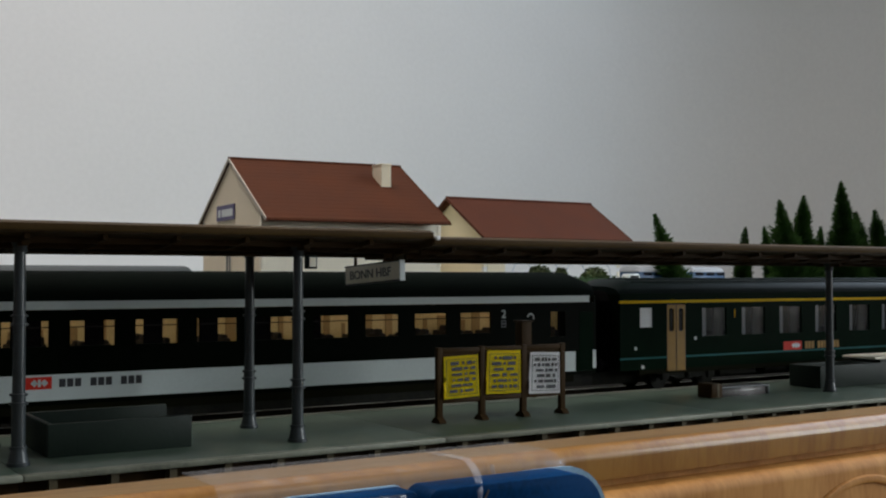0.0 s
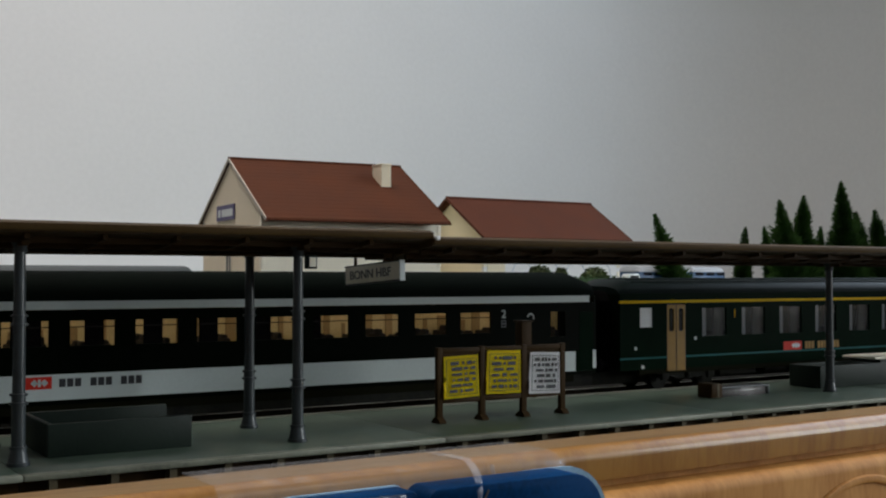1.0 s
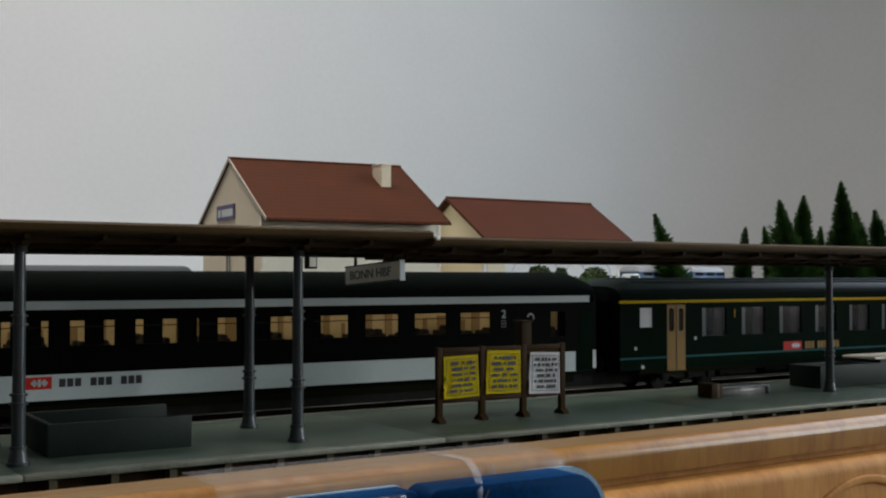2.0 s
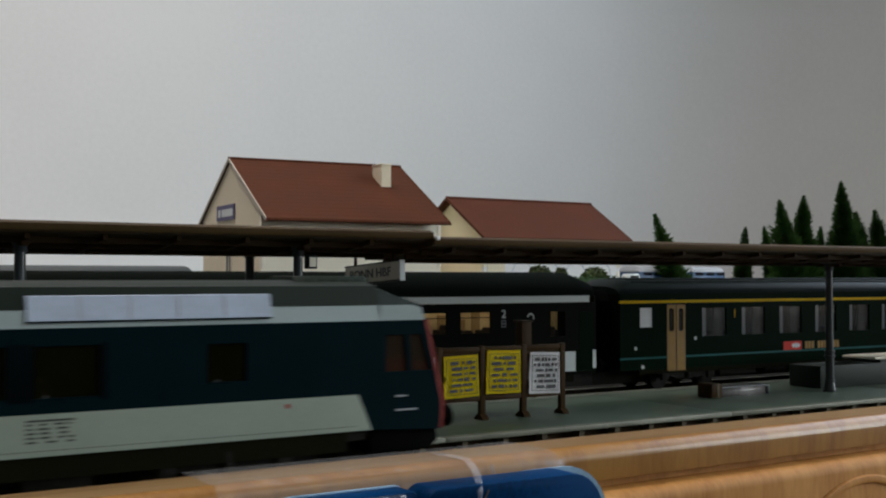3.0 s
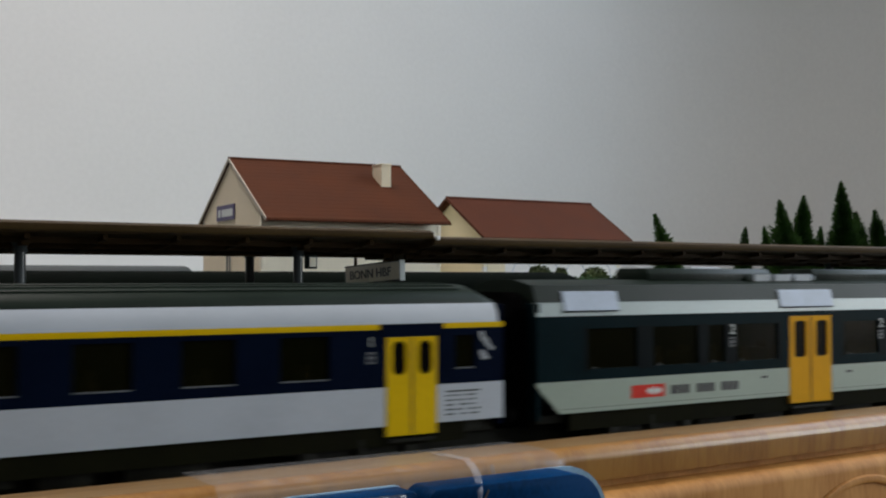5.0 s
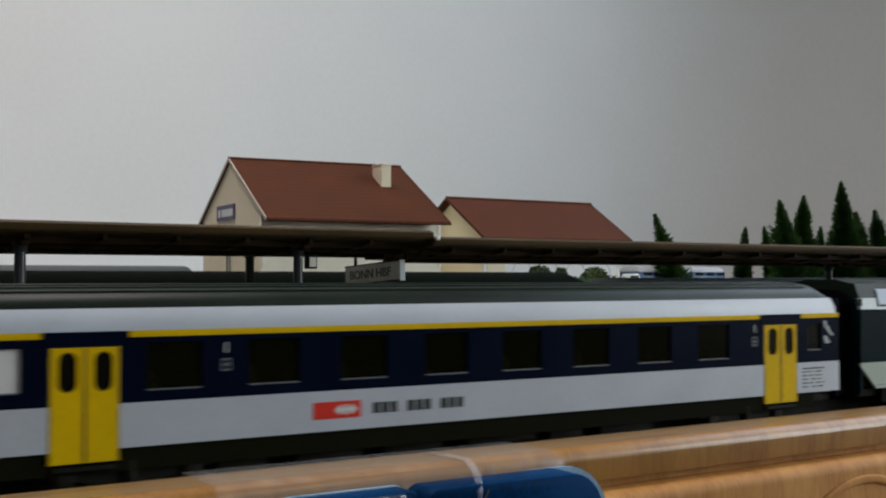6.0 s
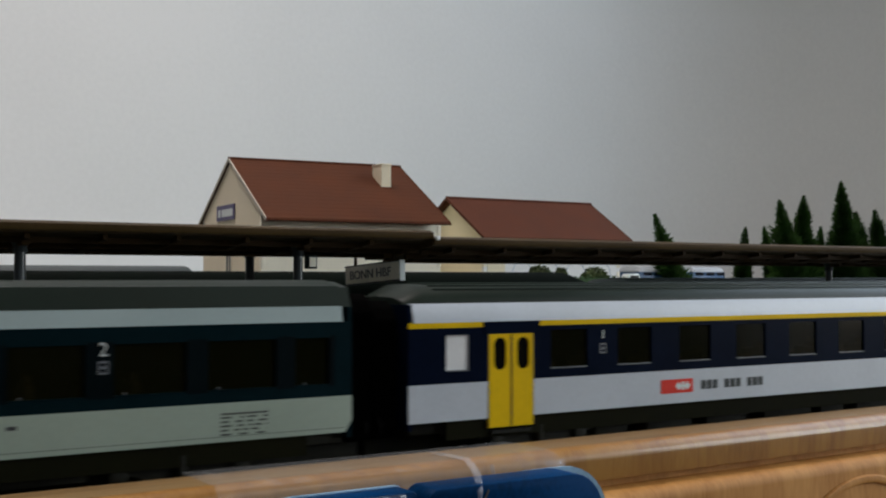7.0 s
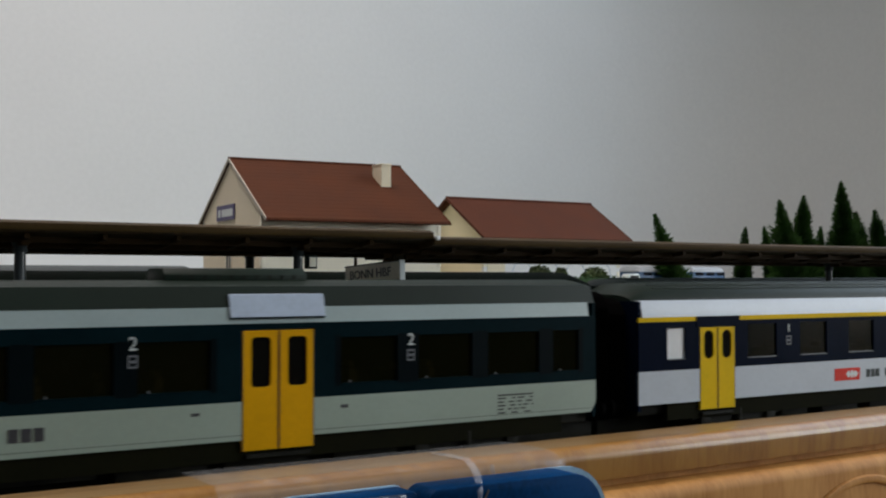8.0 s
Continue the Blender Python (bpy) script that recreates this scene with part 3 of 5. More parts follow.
def band(car, name, s, hw, spans, z0, z1, material, depth=1.0, out=0.0, label=""):
    ya, yb = side_y(s, hw, -out, depth)
    b = bmesh.new()
    for a, c in spans:
        bx(b, a, c, ya, yb, z0, z1)
    return part(name, b, material, car, label, smooth=False)


def gaps(x0, x1, doors):
    out, x = [], x0
    for d in sorted(doors):
        out.append((x, d[0]))
        x = d[1]
    out.append((x, x1))
    return out


def double_door(car, s, hw, x0, x1, z0, z1, material, win_top, win_bot, label, r=1.0):
    """Two folding leaves with tall round-cornered panes, set slightly into the side."""
    mid = (x0 + x1) / 2
    for a, c in ((x0, mid - 0.2), (mid + 0.2, x1)):
        wa, wb = a + (c - a) * 0.24, c - (c - a) * 0.20
        ya, yb = side_y(s, hw, -0.1, 0.7)
        b = bmesh.new()
        bx(b, a, wa, ya, yb, z0, z1)
        bx(b, wb, c, ya, yb, z0, z1)
        bx(b, wa, wb, ya, yb, z0, win_bot)
        bx(b, wa, wb, ya, yb, win_top, z1)
        bmesh.ops.remove_doubles(b, verts=b.verts, dist=0.001)
        leaf = part("door_leaf", b, material, car, label, smooth=False)
        part("pane", box(wa, wb, *side_y(s, hw, 0.35, 0.55), win_bot, win_top), M_PANE, leaf)
        # rounded corner fillets of the pane
        f = bmesh.new()
        for cx, sx in ((wa, 1), (wb, -1)):
            for cz, sz in ((win_bot, 1), (win_top, -1)):
                arc = [(cx + sx * r * (1 - math.sin(k * math.pi / 12)), cz + sz * r * (1 - math.cos(k * math.pi / 12))) for k in range(7)]
                prism(f, [(cx, cz)] + arc, *side_y(s, hw, -0.1, 0.3), "y")
        part("corner", f, material, leaf, smooth=False)
        part("seal", box(c - 0.12 if c < mid else a - 0.0, c if c < mid else a + 0.12, *side_y(s, hw, -0.16, -0.11), z0 + 0.3, z1 - 0.3), M_INK, leaf)
    for x in (x0, x1 - 0.14):
        part("edge_seal", box(x, x + 0.14, *side_y(s, hw, -0.15, -0.11), z0 + 0.2, z1 - 0.1), M_INK, car)
    # ink-dark sheet behind the leaves draws the shade in the door gaps
    part("gap_shade", box(x0 - 0.35, x1 + 0.35, *side_y(s, hw, 0.75, 1.0), z0, z1 + 0.3), M_INK, car)


def logo(car, s, hw, x0, x1, z0, z1, ink, tx0, tx1, tz0, tz1, at=0.68, size=0.24):
    """Red plate with a white emblem, and bars in place of the lettering."""
    if s > 0:
        return
    pl = part("emblem_plate", box(x0, x1, *side_y(s, hw, -0.12, -0.02), z0, z1), M_RED, car, "red emblem plate")
    b = bmesh.new()
    cx, cz, w, h = x0 + (x1 - x0) * at, (z0 + z1) / 2, (x1 - x0) * size, (z1 - z0) * 0.30
    ya, yb = side_y(s, hw, -0.2, -0.13)
    for sg in (-1, 1):
        prism(b, [(cx + sg * w * 0.25, cz - h * 0.28), (cx + sg * w * 0.55, cz - h), (cx + sg * w, cz), (cx + sg * w * 0.55, cz + h), (cx + sg * w * 0.25, cz + h * 0.28)], ya, yb, "y")
    bx(b, cx - w * 0.7, cx + w * 0.7, ya, yb, cz - h * 0.22, cz + h * 0.22)
    bx(b, cx - w * 0.16, cx + w * 0.16, ya, yb, cz - h, cz + h)
    part("emblem", b, M_WHITE, pl, smooth=False)
    n = 11
    step = (tx1 - tx0) / n
    b = bmesh.new()
    ya, yb = side_y(s, hw, -0.12, -0.02)
    for i in range(n):
        if i in (3, 7):
            continue
        a, c = tx0 + i * step + step * 0.1, tx0 + (i + 1) * step - step * 0.1
        bx(b, a, c, ya, yb, tz0, tz1)
    part("lettering_bar", b, ink, car, smooth=False)


def data_panel(car, s, hw, x0, x1, z0, z1, seed=1):
    """Small print that cannot be read, as bars."""
    if s > 0:
        return
    rnd = random.Random(seed)
    b = bmesh.new()
    ya, yb = side_y(s, hw, -0.08, -0.02)
    bx(b, x0, x1, ya, yb, z1 - 0.45, z1)
    rows = 5
    for r in range(1, rows + 1):
        z = z1 - r * (z1 - z0) / (rows + 0.5) - 0.3
        x = x0
        while x < x1:
            l = rnd.uniform(0.8, 2.6)
            bx(b, x, min(x + l, x1), ya, yb, z, z + 0.42)
            x += l + rnd.uniform(0.6, 2.2)
    part("data_panel", b, M_PRINT, car, "small dark data print", smooth=False)


def class_mark(car, s, hw, x, z, text="2", h=4.2, box_below=True):
    if s > 0:
        return
    rot = Matrix(((1, 0, 0, 0), (0, 0, -1, 0), (0, 1, 0, 0), (0, 0, 0, 1)))
    lettering("class_number", text, h, M_WHITE, car, Matrix.Translation((x * MM, -(hw + 0.12) * MM, z * MM)) @ rot, "white class number")
    if box_below:
        b = bmesh.new()
        y = -(hw + 0.1)
        for q in ((-1.1, 1.1, -2.7, -2.3), (-1.1, 1.1, -5.1, -4.7), (-1.1, -0.75, -5.1, -2.3), (0.75, 1.1, -5.1, -2.3), (-0.6, 0.6, -4.0, -3.4)):
            bx(b, x + q[0], x + q[1], y, y + 0.08, z + q[2], z + q[3])
        part("class_symbol", b, M_SYM, car, "pale class symbols", smooth=False)


def roof_round(car, x0, x1, hw, z0, ztop, material, taper=0.0, name="roof", label="", ribs=0):
    """A vaulted roof, drawn down at both ends where taper is given."""
    b = bmesh.new()
    n = 14
    stations = [(x0, 1.0), (x0 + taper, 0.0), (x1 - taper, 0.0), (x1, 1.0)] if taper else [(x0, 0.0), (x1, 0.0)]
    rows = []
    for x, k in stations:
        row = []
        for i in range(n + 1):
            a = math.pi * i / n
            y = -hw * math.copysign(abs(math.cos(a)) ** 0.75, math.cos(a))
            z = z0 + (ztop - z0 - k * 3.2) * math.sin(a) ** 0.75
            row.append(b.verts.new((x, y * (1 - 0.05 * k), z)))
        rows.append(row)
    for r0, r1 in zip(rows, rows[1:]):
        for i in range(n):
            b.faces.new((r0[i], r0[i + 1], r1[i + 1], r1[i]))
        b.faces.new((r0[n], r0[0], r1[0], r1[n]))
    b.faces.new(rows[0])
    b.faces.new(rows[-1][::-1])
    bmesh.ops.recalc_face_normals(b, faces=b.faces)
    ob = part(name, b, material, car, label)
    for i in range(ribs):
        a = math.pi * (0.26 + 0.09 * i)
        y = -hw * abs(math.cos(a)) ** 0.75 * (1 if math.cos(a) > 0 else -1)
        z = z0 + (ztop - z0) * math.sin(a) ** 0.75
        part("roof_rib", cyl(bmesh.new(), (x0 + taper + 4, y, z + 0.05), (x1 - taper - 4, y, z + 0.05), 0.33, seg=6), material, ob)
    return ob


def gangway(car, x0, x1, ztop=41.0, hw=11.5):
    b = bmesh.new()
    prof = [(-hw, 7), (-hw, ztop - 4), (-hw + 2, ztop - 1), (-hw + 5, ztop), (hw - 5, ztop), (hw - 2, ztop - 1), (hw, ztop - 4), (hw, 7)]
    rows, n = [], 11
    for i in range(n):
        k = 1.0 if i % 2 == 0 else 0.92
        rows.append([b.verts.new((x0 + (x1 - x0) * i / (n - 1), y * k, 22 + (z - 22) * (k if z > 22 else 1.0))) for y, z in prof])
    for r0, r1 in zip(rows, rows[1:]):
        for j in range(len(prof)):
            b.faces.new((r0[j], r0[(j + 1) % len(prof)], r1[(j + 1) % len(prof)], r1[j]))
    b.faces.new(rows[0])
    b.faces.new(rows[-1])
    bmesh.ops.recalc_face_normals(b, faces=b.faces)
    part("gangway_bellows", b, M_BLACK, car, "black folded rubber bellows", smooth=False)


def shell_base(car, L, hw, ends=True, body_mat=None, z0=9.0):
    """Floor, underframe gear and bogies."""
    part("centre_beam", box(-6.5, L + 6.5, -6, 6, 1.0, 7.3, 0.4), M_UNDER, car)
    part("underframe", box(2, L - 2, -hw + 2.5, hw - 2.5, 7.4, z0 + 1.2, 0.3), M_UNDER, car)
    rnd = random.Random(int(L))
    x = 62
    while x < L - 75:
        l = rnd.uniform(9, 24)
        for s in (-1, 1):
            part("equipment_case", box(x, x + l, *side_y(s, hw, 2.2, 8.0), 2.2 + rnd.uniform(0, 2), 8.6, 0.3), M_UNDER, car)
        x += l + rnd.uniform(3, 9)
    for s in (-1, 1):
        part("solebar", box(12, L - 12, *side_y(s, hw, 0.7, 2.4), z0 - 3.2, z0 + 2.0), M_SOLE, car)
    for x in (42, L - 42):
        bogie(car, x)


def end_wall(car, x, hw, z0, z1, material):
    part("end_wall", box(x - 0.5, x + 0.5, -hw + 0.2, hw - 0.2, z0, z1), material, car)


def buffers(car, x, d):
    for s in (-1, 1):
        b = bmesh.new()
        cyl(b, (x, s * 10, 10.2), (x + d * 5, s * 10, 10.2), 1.3, seg=12)
        cyl(b, (x + d * 5, s * 10, 10.2), (x + d * 6, s * 10, 10.2), 2.7, seg=16)
        part("buffer", b, M_BLACK, car)


HW = 16.0


def seating(c, L):
    """Rows of seats seen dimly through the tinted panes."""
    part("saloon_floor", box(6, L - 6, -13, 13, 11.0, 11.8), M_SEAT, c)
    # near-black sheet added behind the seats, in place of the saloon's shade
    part("dark_backing", box(8, L - 8, 6.0, 6.6, 12, 37), M_SEAT, c)
    rnd = random.Random(int(L) + 7)
    x = 46.0
    while x < L - 46:
        h = 24.6 + rnd.uniform(-0.6, 0.8)
        b = box(x, x + 2.6, -13.2, -4.5, 12, h, 0.7)
        bx(b, x + 0.3, x + 2.3, -12.2, -8.8, h, h + 1.8, 0.6)
        part("seat", b, M_MOQ, c, "ochre upholstered seat")
        x += rnd.choice((10.5, 11.8, 13.0))


def express_coach(m):
    """Dark blue and white coach with yellow doors and a yellow line under the white cornice."""
    L = 273.2
    c = thing("passenger_coach", "dark blue and white model coach with yellow doors", "railway coach", m)
    shell_base(c, L, HW)
    doors = [(24.4, 39.1), (237.6, 252.5)]
    wins = [(11.5, 18.7, 23.3, 32.4, M_FROST)] + [(44.8 + i * 23.55, 57.6 + i * 23.55, 22.7, 33.0) for i in range(8)] + [(257.8, 263.9, 24.0, 32.4)]
    for s in (-1, 1):
        band(c, "lower_side", s, HW, gaps(0.5, L - 0.5, doors), 10.7, 20.2, M_WHITE2)
        wall_with_windows(c, s, HW, 0.5, L - 0.5, 20.2, 34.2, wins, M_BLUE, M_PANE2, doors, M_SYM)
        band(c, "yellow_line", s, HW, [(0.5, 23.0), (41.0, 236.0), (254.2, L - 0.5)], 34.25, 35.6, M_YEL2)
        for h0, h1 in ((23.0, 41.0), (236.0, 254.2)):
            band(c, "door_header", s, HW, [(h0, h1)], 32.6, 35.6, M_BLUE, out=0.25)
        for d in doors:
            double_door(c, s, HW, d[0] + 0.1, d[1] - 0.1, 8.2, 32.3, M_YEL2, 31.4, 23.0, "bright yellow folding door", 1.9)
            part("step", box(d[0] + 1, d[1] - 1, *side_y(s, HW, -0.3, 2.0), 6.6, 7.4), M_UNDER, c)
        pr = [(s * HW, 35.6), (s * (HW - 0.5), 38.2), (s * (HW - 1.9), 40.4), (s * (HW - 3.5), 40.4), (s * (HW - 1.6), 35.6)]
        part("cornice", prism(bmesh.new(), pr, 2.0, L - 2.0), M_WHITE2, c, "white cornice")
        logo(c, s, HW, 84.6, 97.2, 13.6, 17.6, M_ROOFL, 100.3, 127.0, 14.2, 16.8)
        data_panel(c, s, HW, 255.0, 265.4, 12, 18.5, 4)
        if s < 0:
            for i, x in enumerate((63.0, 251.5 - 18)):
                class_mark(c, s, HW, x, 31.2, "1", 3.4)
            b = bmesh.new()
            rnd = random.Random(8)
            for k in range(9):
                x, z = 266.4 + rnd.uniform(-1.2, 2.0), 26 + k * 0.8
                bx(b, x, x + rnd.uniform(1, 2.2), -HW - 0.12, -HW - 0.02, z, z + 0.8)
            part("pictogram", b, M_MARK, c, "pale pictogram sticker", smooth=False)
    seating(c, L)
    for x in (1.0, L - 1.0):
        end_wall(c, x, HW, 9, 40.2, M_BLUE)
    roof_round(c, 1.0, L - 1.0, HW - 2.2, 38.6, 45.3, M_ROOF, 6.0, ribs=5)
    for x in (0, L):
        d = -1 if x == 0 else 1
        gangway(c, x + d * 0.6, x + d * 6.6)
        buffers(c, x, d)
    return c


def npz_sides(c, L, doors, wins, cut_left=0.0, cut_right=0.0, runs=()):
    for s in (-1, 1):
        band(c, "lower_side", s, HW, gaps(0.5 + cut_left, L - 0.5 - cut_right, doors), 10.2, 18.9, M_NPZW)
        if cut_left:
            part("side_corner", prism(bmesh.new(), [(0.5, 18.9), (0.5, 17.6), (cut_left + 0.2, 10.2), (cut_left + 0.5, 10.2), (cut_left + 0.5, 18.9)], *side_y(s, HW, 0, 1), "y"), M_NPZW, c)
        if cut_right:
            r = L - 0.5
            part("side_corner", prism(bmesh.new(), [(r, 18.9), (r, 13.0), (r - cut_right + 0.2, 10.2), (r - cut_right, 10.2), (r - cut_right, 18.9)], *side_y(s, HW, 0, 1), "y"), M_NPZW, c)
        band(c, "skirt_line", s, HW, gaps(0.5 + cut_left, L - 0.5 - cut_right, doors), 11.3, 11.4, M_ROOFL, out=0.05, depth=0.3)
        wall_with_windows(c, s, HW, 0.5, L - 0.5, 18.9, 36.5, wins, M_NPZB, M_PANE2, doors, M_NPZB)
        for w in wins:
            part("latch", box(w[0] + 2.2, w[0] + 2.65, *side_y(s, HW, -0.1, 0.5), w[2] + 0.3, w[2] + 0.75), M_SYM, c, "small pale window latch")
        for a, b in runs:
            inside = [(w[0], w[1]) for w in wins if w[0] >= a - 0.1 and w[1] <= b + 0.1]
            for x0, x1 in gaps(a - 1.5, b + 1.5, inside):
                part("window_pillar", box(x0, x1, *side_y(s, HW, -0.04, 0.2), 21.3, 33.3), M_PILLAR, c, "black strip between the panes", smooth=False)
        for d in doors:
            double_door(c, s, HW, d[0] + 0.1, d[1] - 0.1, 7.7, 34.9, M_YEL, 33.4, 22.0, "deep yellow folding door", 1.1)
            part("door_header", box(d[0], d[1], *side_y(s, HW, 0, 1), 35.2, 36.5), M_NPZB, c)
            part("step", box(d[0] + 1, d[1] - 1, *side_y(s, HW, -0.3, 2.0), 6.0, 6.8), M_UNDER, c)


def npz_roof(c, L, x1, boxes, lights):
    for s in (-1, 1):
        pr = [(s * HW, 36.5), (s * (HW - 0.2), 37.6), (s * (HW - 0.6), 40.2), (s * (HW - 2.0), 40.2), (s * (HW - 1.4), 36.5)]
        part("cornice", prism(bmesh.new(), pr, 0.5, x1), M_CORNICE, c, "pale grey cornice")
        pr = [(s * (HW - 0.6), 40.25), (s * (HW - 2.4), 45.0), (s * (HW - 4.5), 45.2), (s * (HW - 4.5), 40.25)]
        part("shoulder", prism(bmesh.new(), pr, 0.5, x1), M_SHOULDER, c, "inclined slate roof shoulder")
    pr = [(-HW + 4.4, 41), (-HW + 4.4, 45.2), (-6, 46.4), (6, 46.4), (HW - 4.4, 45.2), (HW - 4.4, 41)]
    part("roof", prism(bmesh.new(), pr, 0.5, x1), M_ROOF, c)
    for a, b, h, w in boxes:
        e = part("roof_box", prism(bmesh.new(), [(-w, 45.8), (-w, 48.6 + h - 1.2), (-w + 1.6, 49 + h), (w - 1.6, 49 + h), (w, 48.6 + h - 1.2), (w, 45.8)], a, b), M_ROOF, c, "grey roof equipment box", bevel=0.25)
        n = int((b - a) / 3)
        for i in range(1, n):
            x = a + (b - a) * i / n
            part("slat", box(x - 0.25, x + 0.25, -w - 0.15, -w + 0.1, 46.6, 48.2 + h - 0.8), M_UNDER, e)
    for a, b in lights:
        for s in (-1, 1):
            pr = [(s * (HW + 0.35), 38.0), (s * (HW - 0.9), 43.1), (s * (HW - 2.4), 43.3), (s * (HW - 0.8), 38.0)]
            g = part("vent_panel", prism(bmesh.new(), pr, a, b), M_EQUIP, c, "pale lilac ventilation panel")
            for i in range(1, int((b - a) / 10.5) if b - a > 40 else 0):
                x = a + 10.7 * i
                part("joint", prism(bmesh.new(), [(s * (HW + 0.42), 38.3), (s * (HW - 0.82), 43.12), (s * (HW - 1.1), 43.12), (s * (HW + 0.1), 38.3)], x - 0.16, x + 0.16), M_MARK, g)
            part("panel_lip", box(a, b, *side_y(s, HW, -0.35, 0.2), 37.6, 37.95), M_NPZB, g)


def suburban_car(m):
    """Trailing car of the suburban set."""
    L = 272.0
    c = thing("suburban_trailer", "slate blue and pale grey model trailer with yellow doors", "railway coach", m)
    shell_base(c, L, HW, z0=8.6)
    e = L + 14.8
    doors = [(e - 119.0, e - 101.0), (34, 52)]
    wins = [(e - 93.9, e - 78.3, 21.7, 32.8), (e - 72.3, e - 56.2, 21.7, 32.8), (e - 51.3, e - 34.8, 21.7, 32.8), (e - 30.1, e - 21.3, 21.7, 32.8)]
    wins += [(e - 142.9 - i * 21.5, e - 126.5 - i * 21.5, 21.7, 33.0) for i in range(4)] + [(58, 72, 21.7, 33.0), (14, 28, 21.7, 33)]
    npz_sides(c, L, doors, wins, 5.0, 2.0, [(e - 93.9, e - 21.3), (e - 142.9 - 64.5, e - 126.5)])
    npz_roof(c, L, L - 3, [(e - 134, e - 98.5, 0.2, 6.5), (30, 60, 0.2, 6.5)], [(e - 121.8, e - 98.2), (32, 56)])
    seating(c, L)
    end_wall(c, L - 1, HW, 8.8, 40.0, M_NPZB)
    end_wall(c, 1, HW, 8.8, 40.0, M_NPZB)
    b = bmesh.new()
    lo = [(-HW + 0.6, 40.0), (-HW + 2.4, 44.6), (-6, 46), (6, 46), (HW - 2.4, 44.6), (HW - 0.6, 40.0)]
    prism(b, lo, L - 3, L - 0.5)
    part("roof_end", b, M_SHOULDER, c)
    for s in (-1, 1):
        data_panel(c, s, HW, e - 48.3, e - 37.0, 11.4, 16.6, 2)
        class_mark(c, s, HW, e - 74.6, 31.6)
        class_mark(c, s, HW, e - 144.0, 32.6)
        logo(c, s, HW, e - 206, e - 192, 13.0, 17.0, M_INK, e - 190, e - 162, 13.4, 16.2)
        part("jack_mark", box(e - 94, e - 92, *side_y(s, HW, -0.1, 0.2), 16.0, 16.8), M_INK, c)
        part("jack_mark", box(e - 131, e - 129, *side_y(s, HW, -0.1, 0.2), 16.3, 17.0), M_INK, c)
    for x in (0, L):
        d = -1 if x == 0 else 1
        gangway(c, x + d * 0.6, x + d * 6.8, 43.0, 12.5)
        buffers(c, x, d)
    return c


def railcar(m):
    """Leading motor car with a raked cab."""
    L = 298.0
    c = thing("leading_railcar", "slate blue and pale grey model railcar with a raked red-edged cab", "railcar", m)
    o = -283.4                      # offset to the positions along the whole train
    shell_base(c, L - 22, HW, z0=8.6)
    doors = [(99.1, 119.2)]
    xe = 269.8              # start of the cab
    wins = [(18, 36, 21.7, 33), (42, 60, 21.7, 33), (64, 71, 21.7, 33), (76, 94, 21.7, 33)]
    wins += [(125.4, 143.0, 21.9, 32.8), (147.7, 165.9, 21.9, 32.8), (169.3, 186.2, 21.9, 32.8), (191.5, 205.0, 21.9, 32.8), (xe - 41.2, xe - 31.6, 23.4, 32.2)]
    npz_sides(c, xe - 3.0, doors, wins, cut_left=8.0, runs=[(18, 94), (125.4, 205.0)])
    for s in (-1, 1):
        part("slanted_side", prism(bmesh.new(), [(xe - 3.5, 18.9), (xe - 3.2, 18.9), (xe + 0.6, 10.2), (xe - 3.5, 10.2)], *side_y(s, HW, 0, 1), "y"), M_NPZW, c)
    npz_roof(c, L, xe + 3, [(331.5 + o, 384 + o, 0.8, 7.5), (405 + o, 446 + o, 0.8, 7.5), (372 + o, 404 + o, -0.8, 9.0), (xe - 16, xe + 4, -1.6, 8.0)], [(9.7, 29.0), (95.3, 120.0), (xe - 79.8, xe - 25.8)])
    for x in (374.5, 384.0, 393.5):
        for s in (-1, 1):
            part("vent_grille", box(x + o, x + o + 7.5, s * 9.15 - 0.12, s * 9.15 + 0.12, 45.9, 48.0), M_MARK, c)
    # cab: side cheeks with a window each, raked nose with a windscreen
    for s in (-1, 1):
        ya, yb = side_y(s, HW, 0, 1.2)
        b = bmesh.new()
        prism(b, [(xe - 3.5, 18.9), (xe - 3.5, 36.5), (xe + 15.6, 36.5), (xe + 16.2, 33.0), (xe + 4.5, 33.0), (xe + 4.5, 24.0), (xe + 18.6, 24.0), (xe + 20.6, 15.5), (xe + 20.0, 9.2), (xe + 0.7, 10.2), (xe - 3.1, 18.9)], ya, yb, "y")
        prism(b, [(xe + 10.6, 24.0), (xe + 11.9, 24.0), (xe + 11.2, 33.0), (xe + 9.9, 33.0)], ya, yb, "y")
        prism(b, [(xe + 17.2, 24.0), (xe + 18.6, 24.0), (xe + 16.2, 33.0), (xe + 14.8, 33.0)], ya, yb, "y")
        part("cab_side", b, M_NPZB, c, smooth=False)
        part("front_edge", prism(bmesh.new(), [(xe + 15.7, 36.5), (xe + 16.4, 36.5), (xe + 19.3, 24.0), (xe + 21.3, 15.5), (xe + 20.8, 9.4), (xe + 20.0, 9.4), (xe + 20.5, 15.5), (xe + 18.5, 24.0)], *side_y(s, HW, -0.08, 1.4), "y"), M_DRED, c, "dark red front edge")
        p2 = side_y(s, HW, 0.5, 0.7)
        part("cab_window", prism(bmesh.new(), [(xe + 4.5, 24), (xe + 10.6, 24), (xe + 9.9, 33), (xe + 4.5, 33)], *p2, "y"), M_CABGL, c)
        part("cab_window", prism(bmesh.new(), [(xe + 11.9, 24), (xe + 17.2, 24), (xe + 14.8, 33), (xe + 11.2, 33)], *p2, "y"), M_CABGL, c)
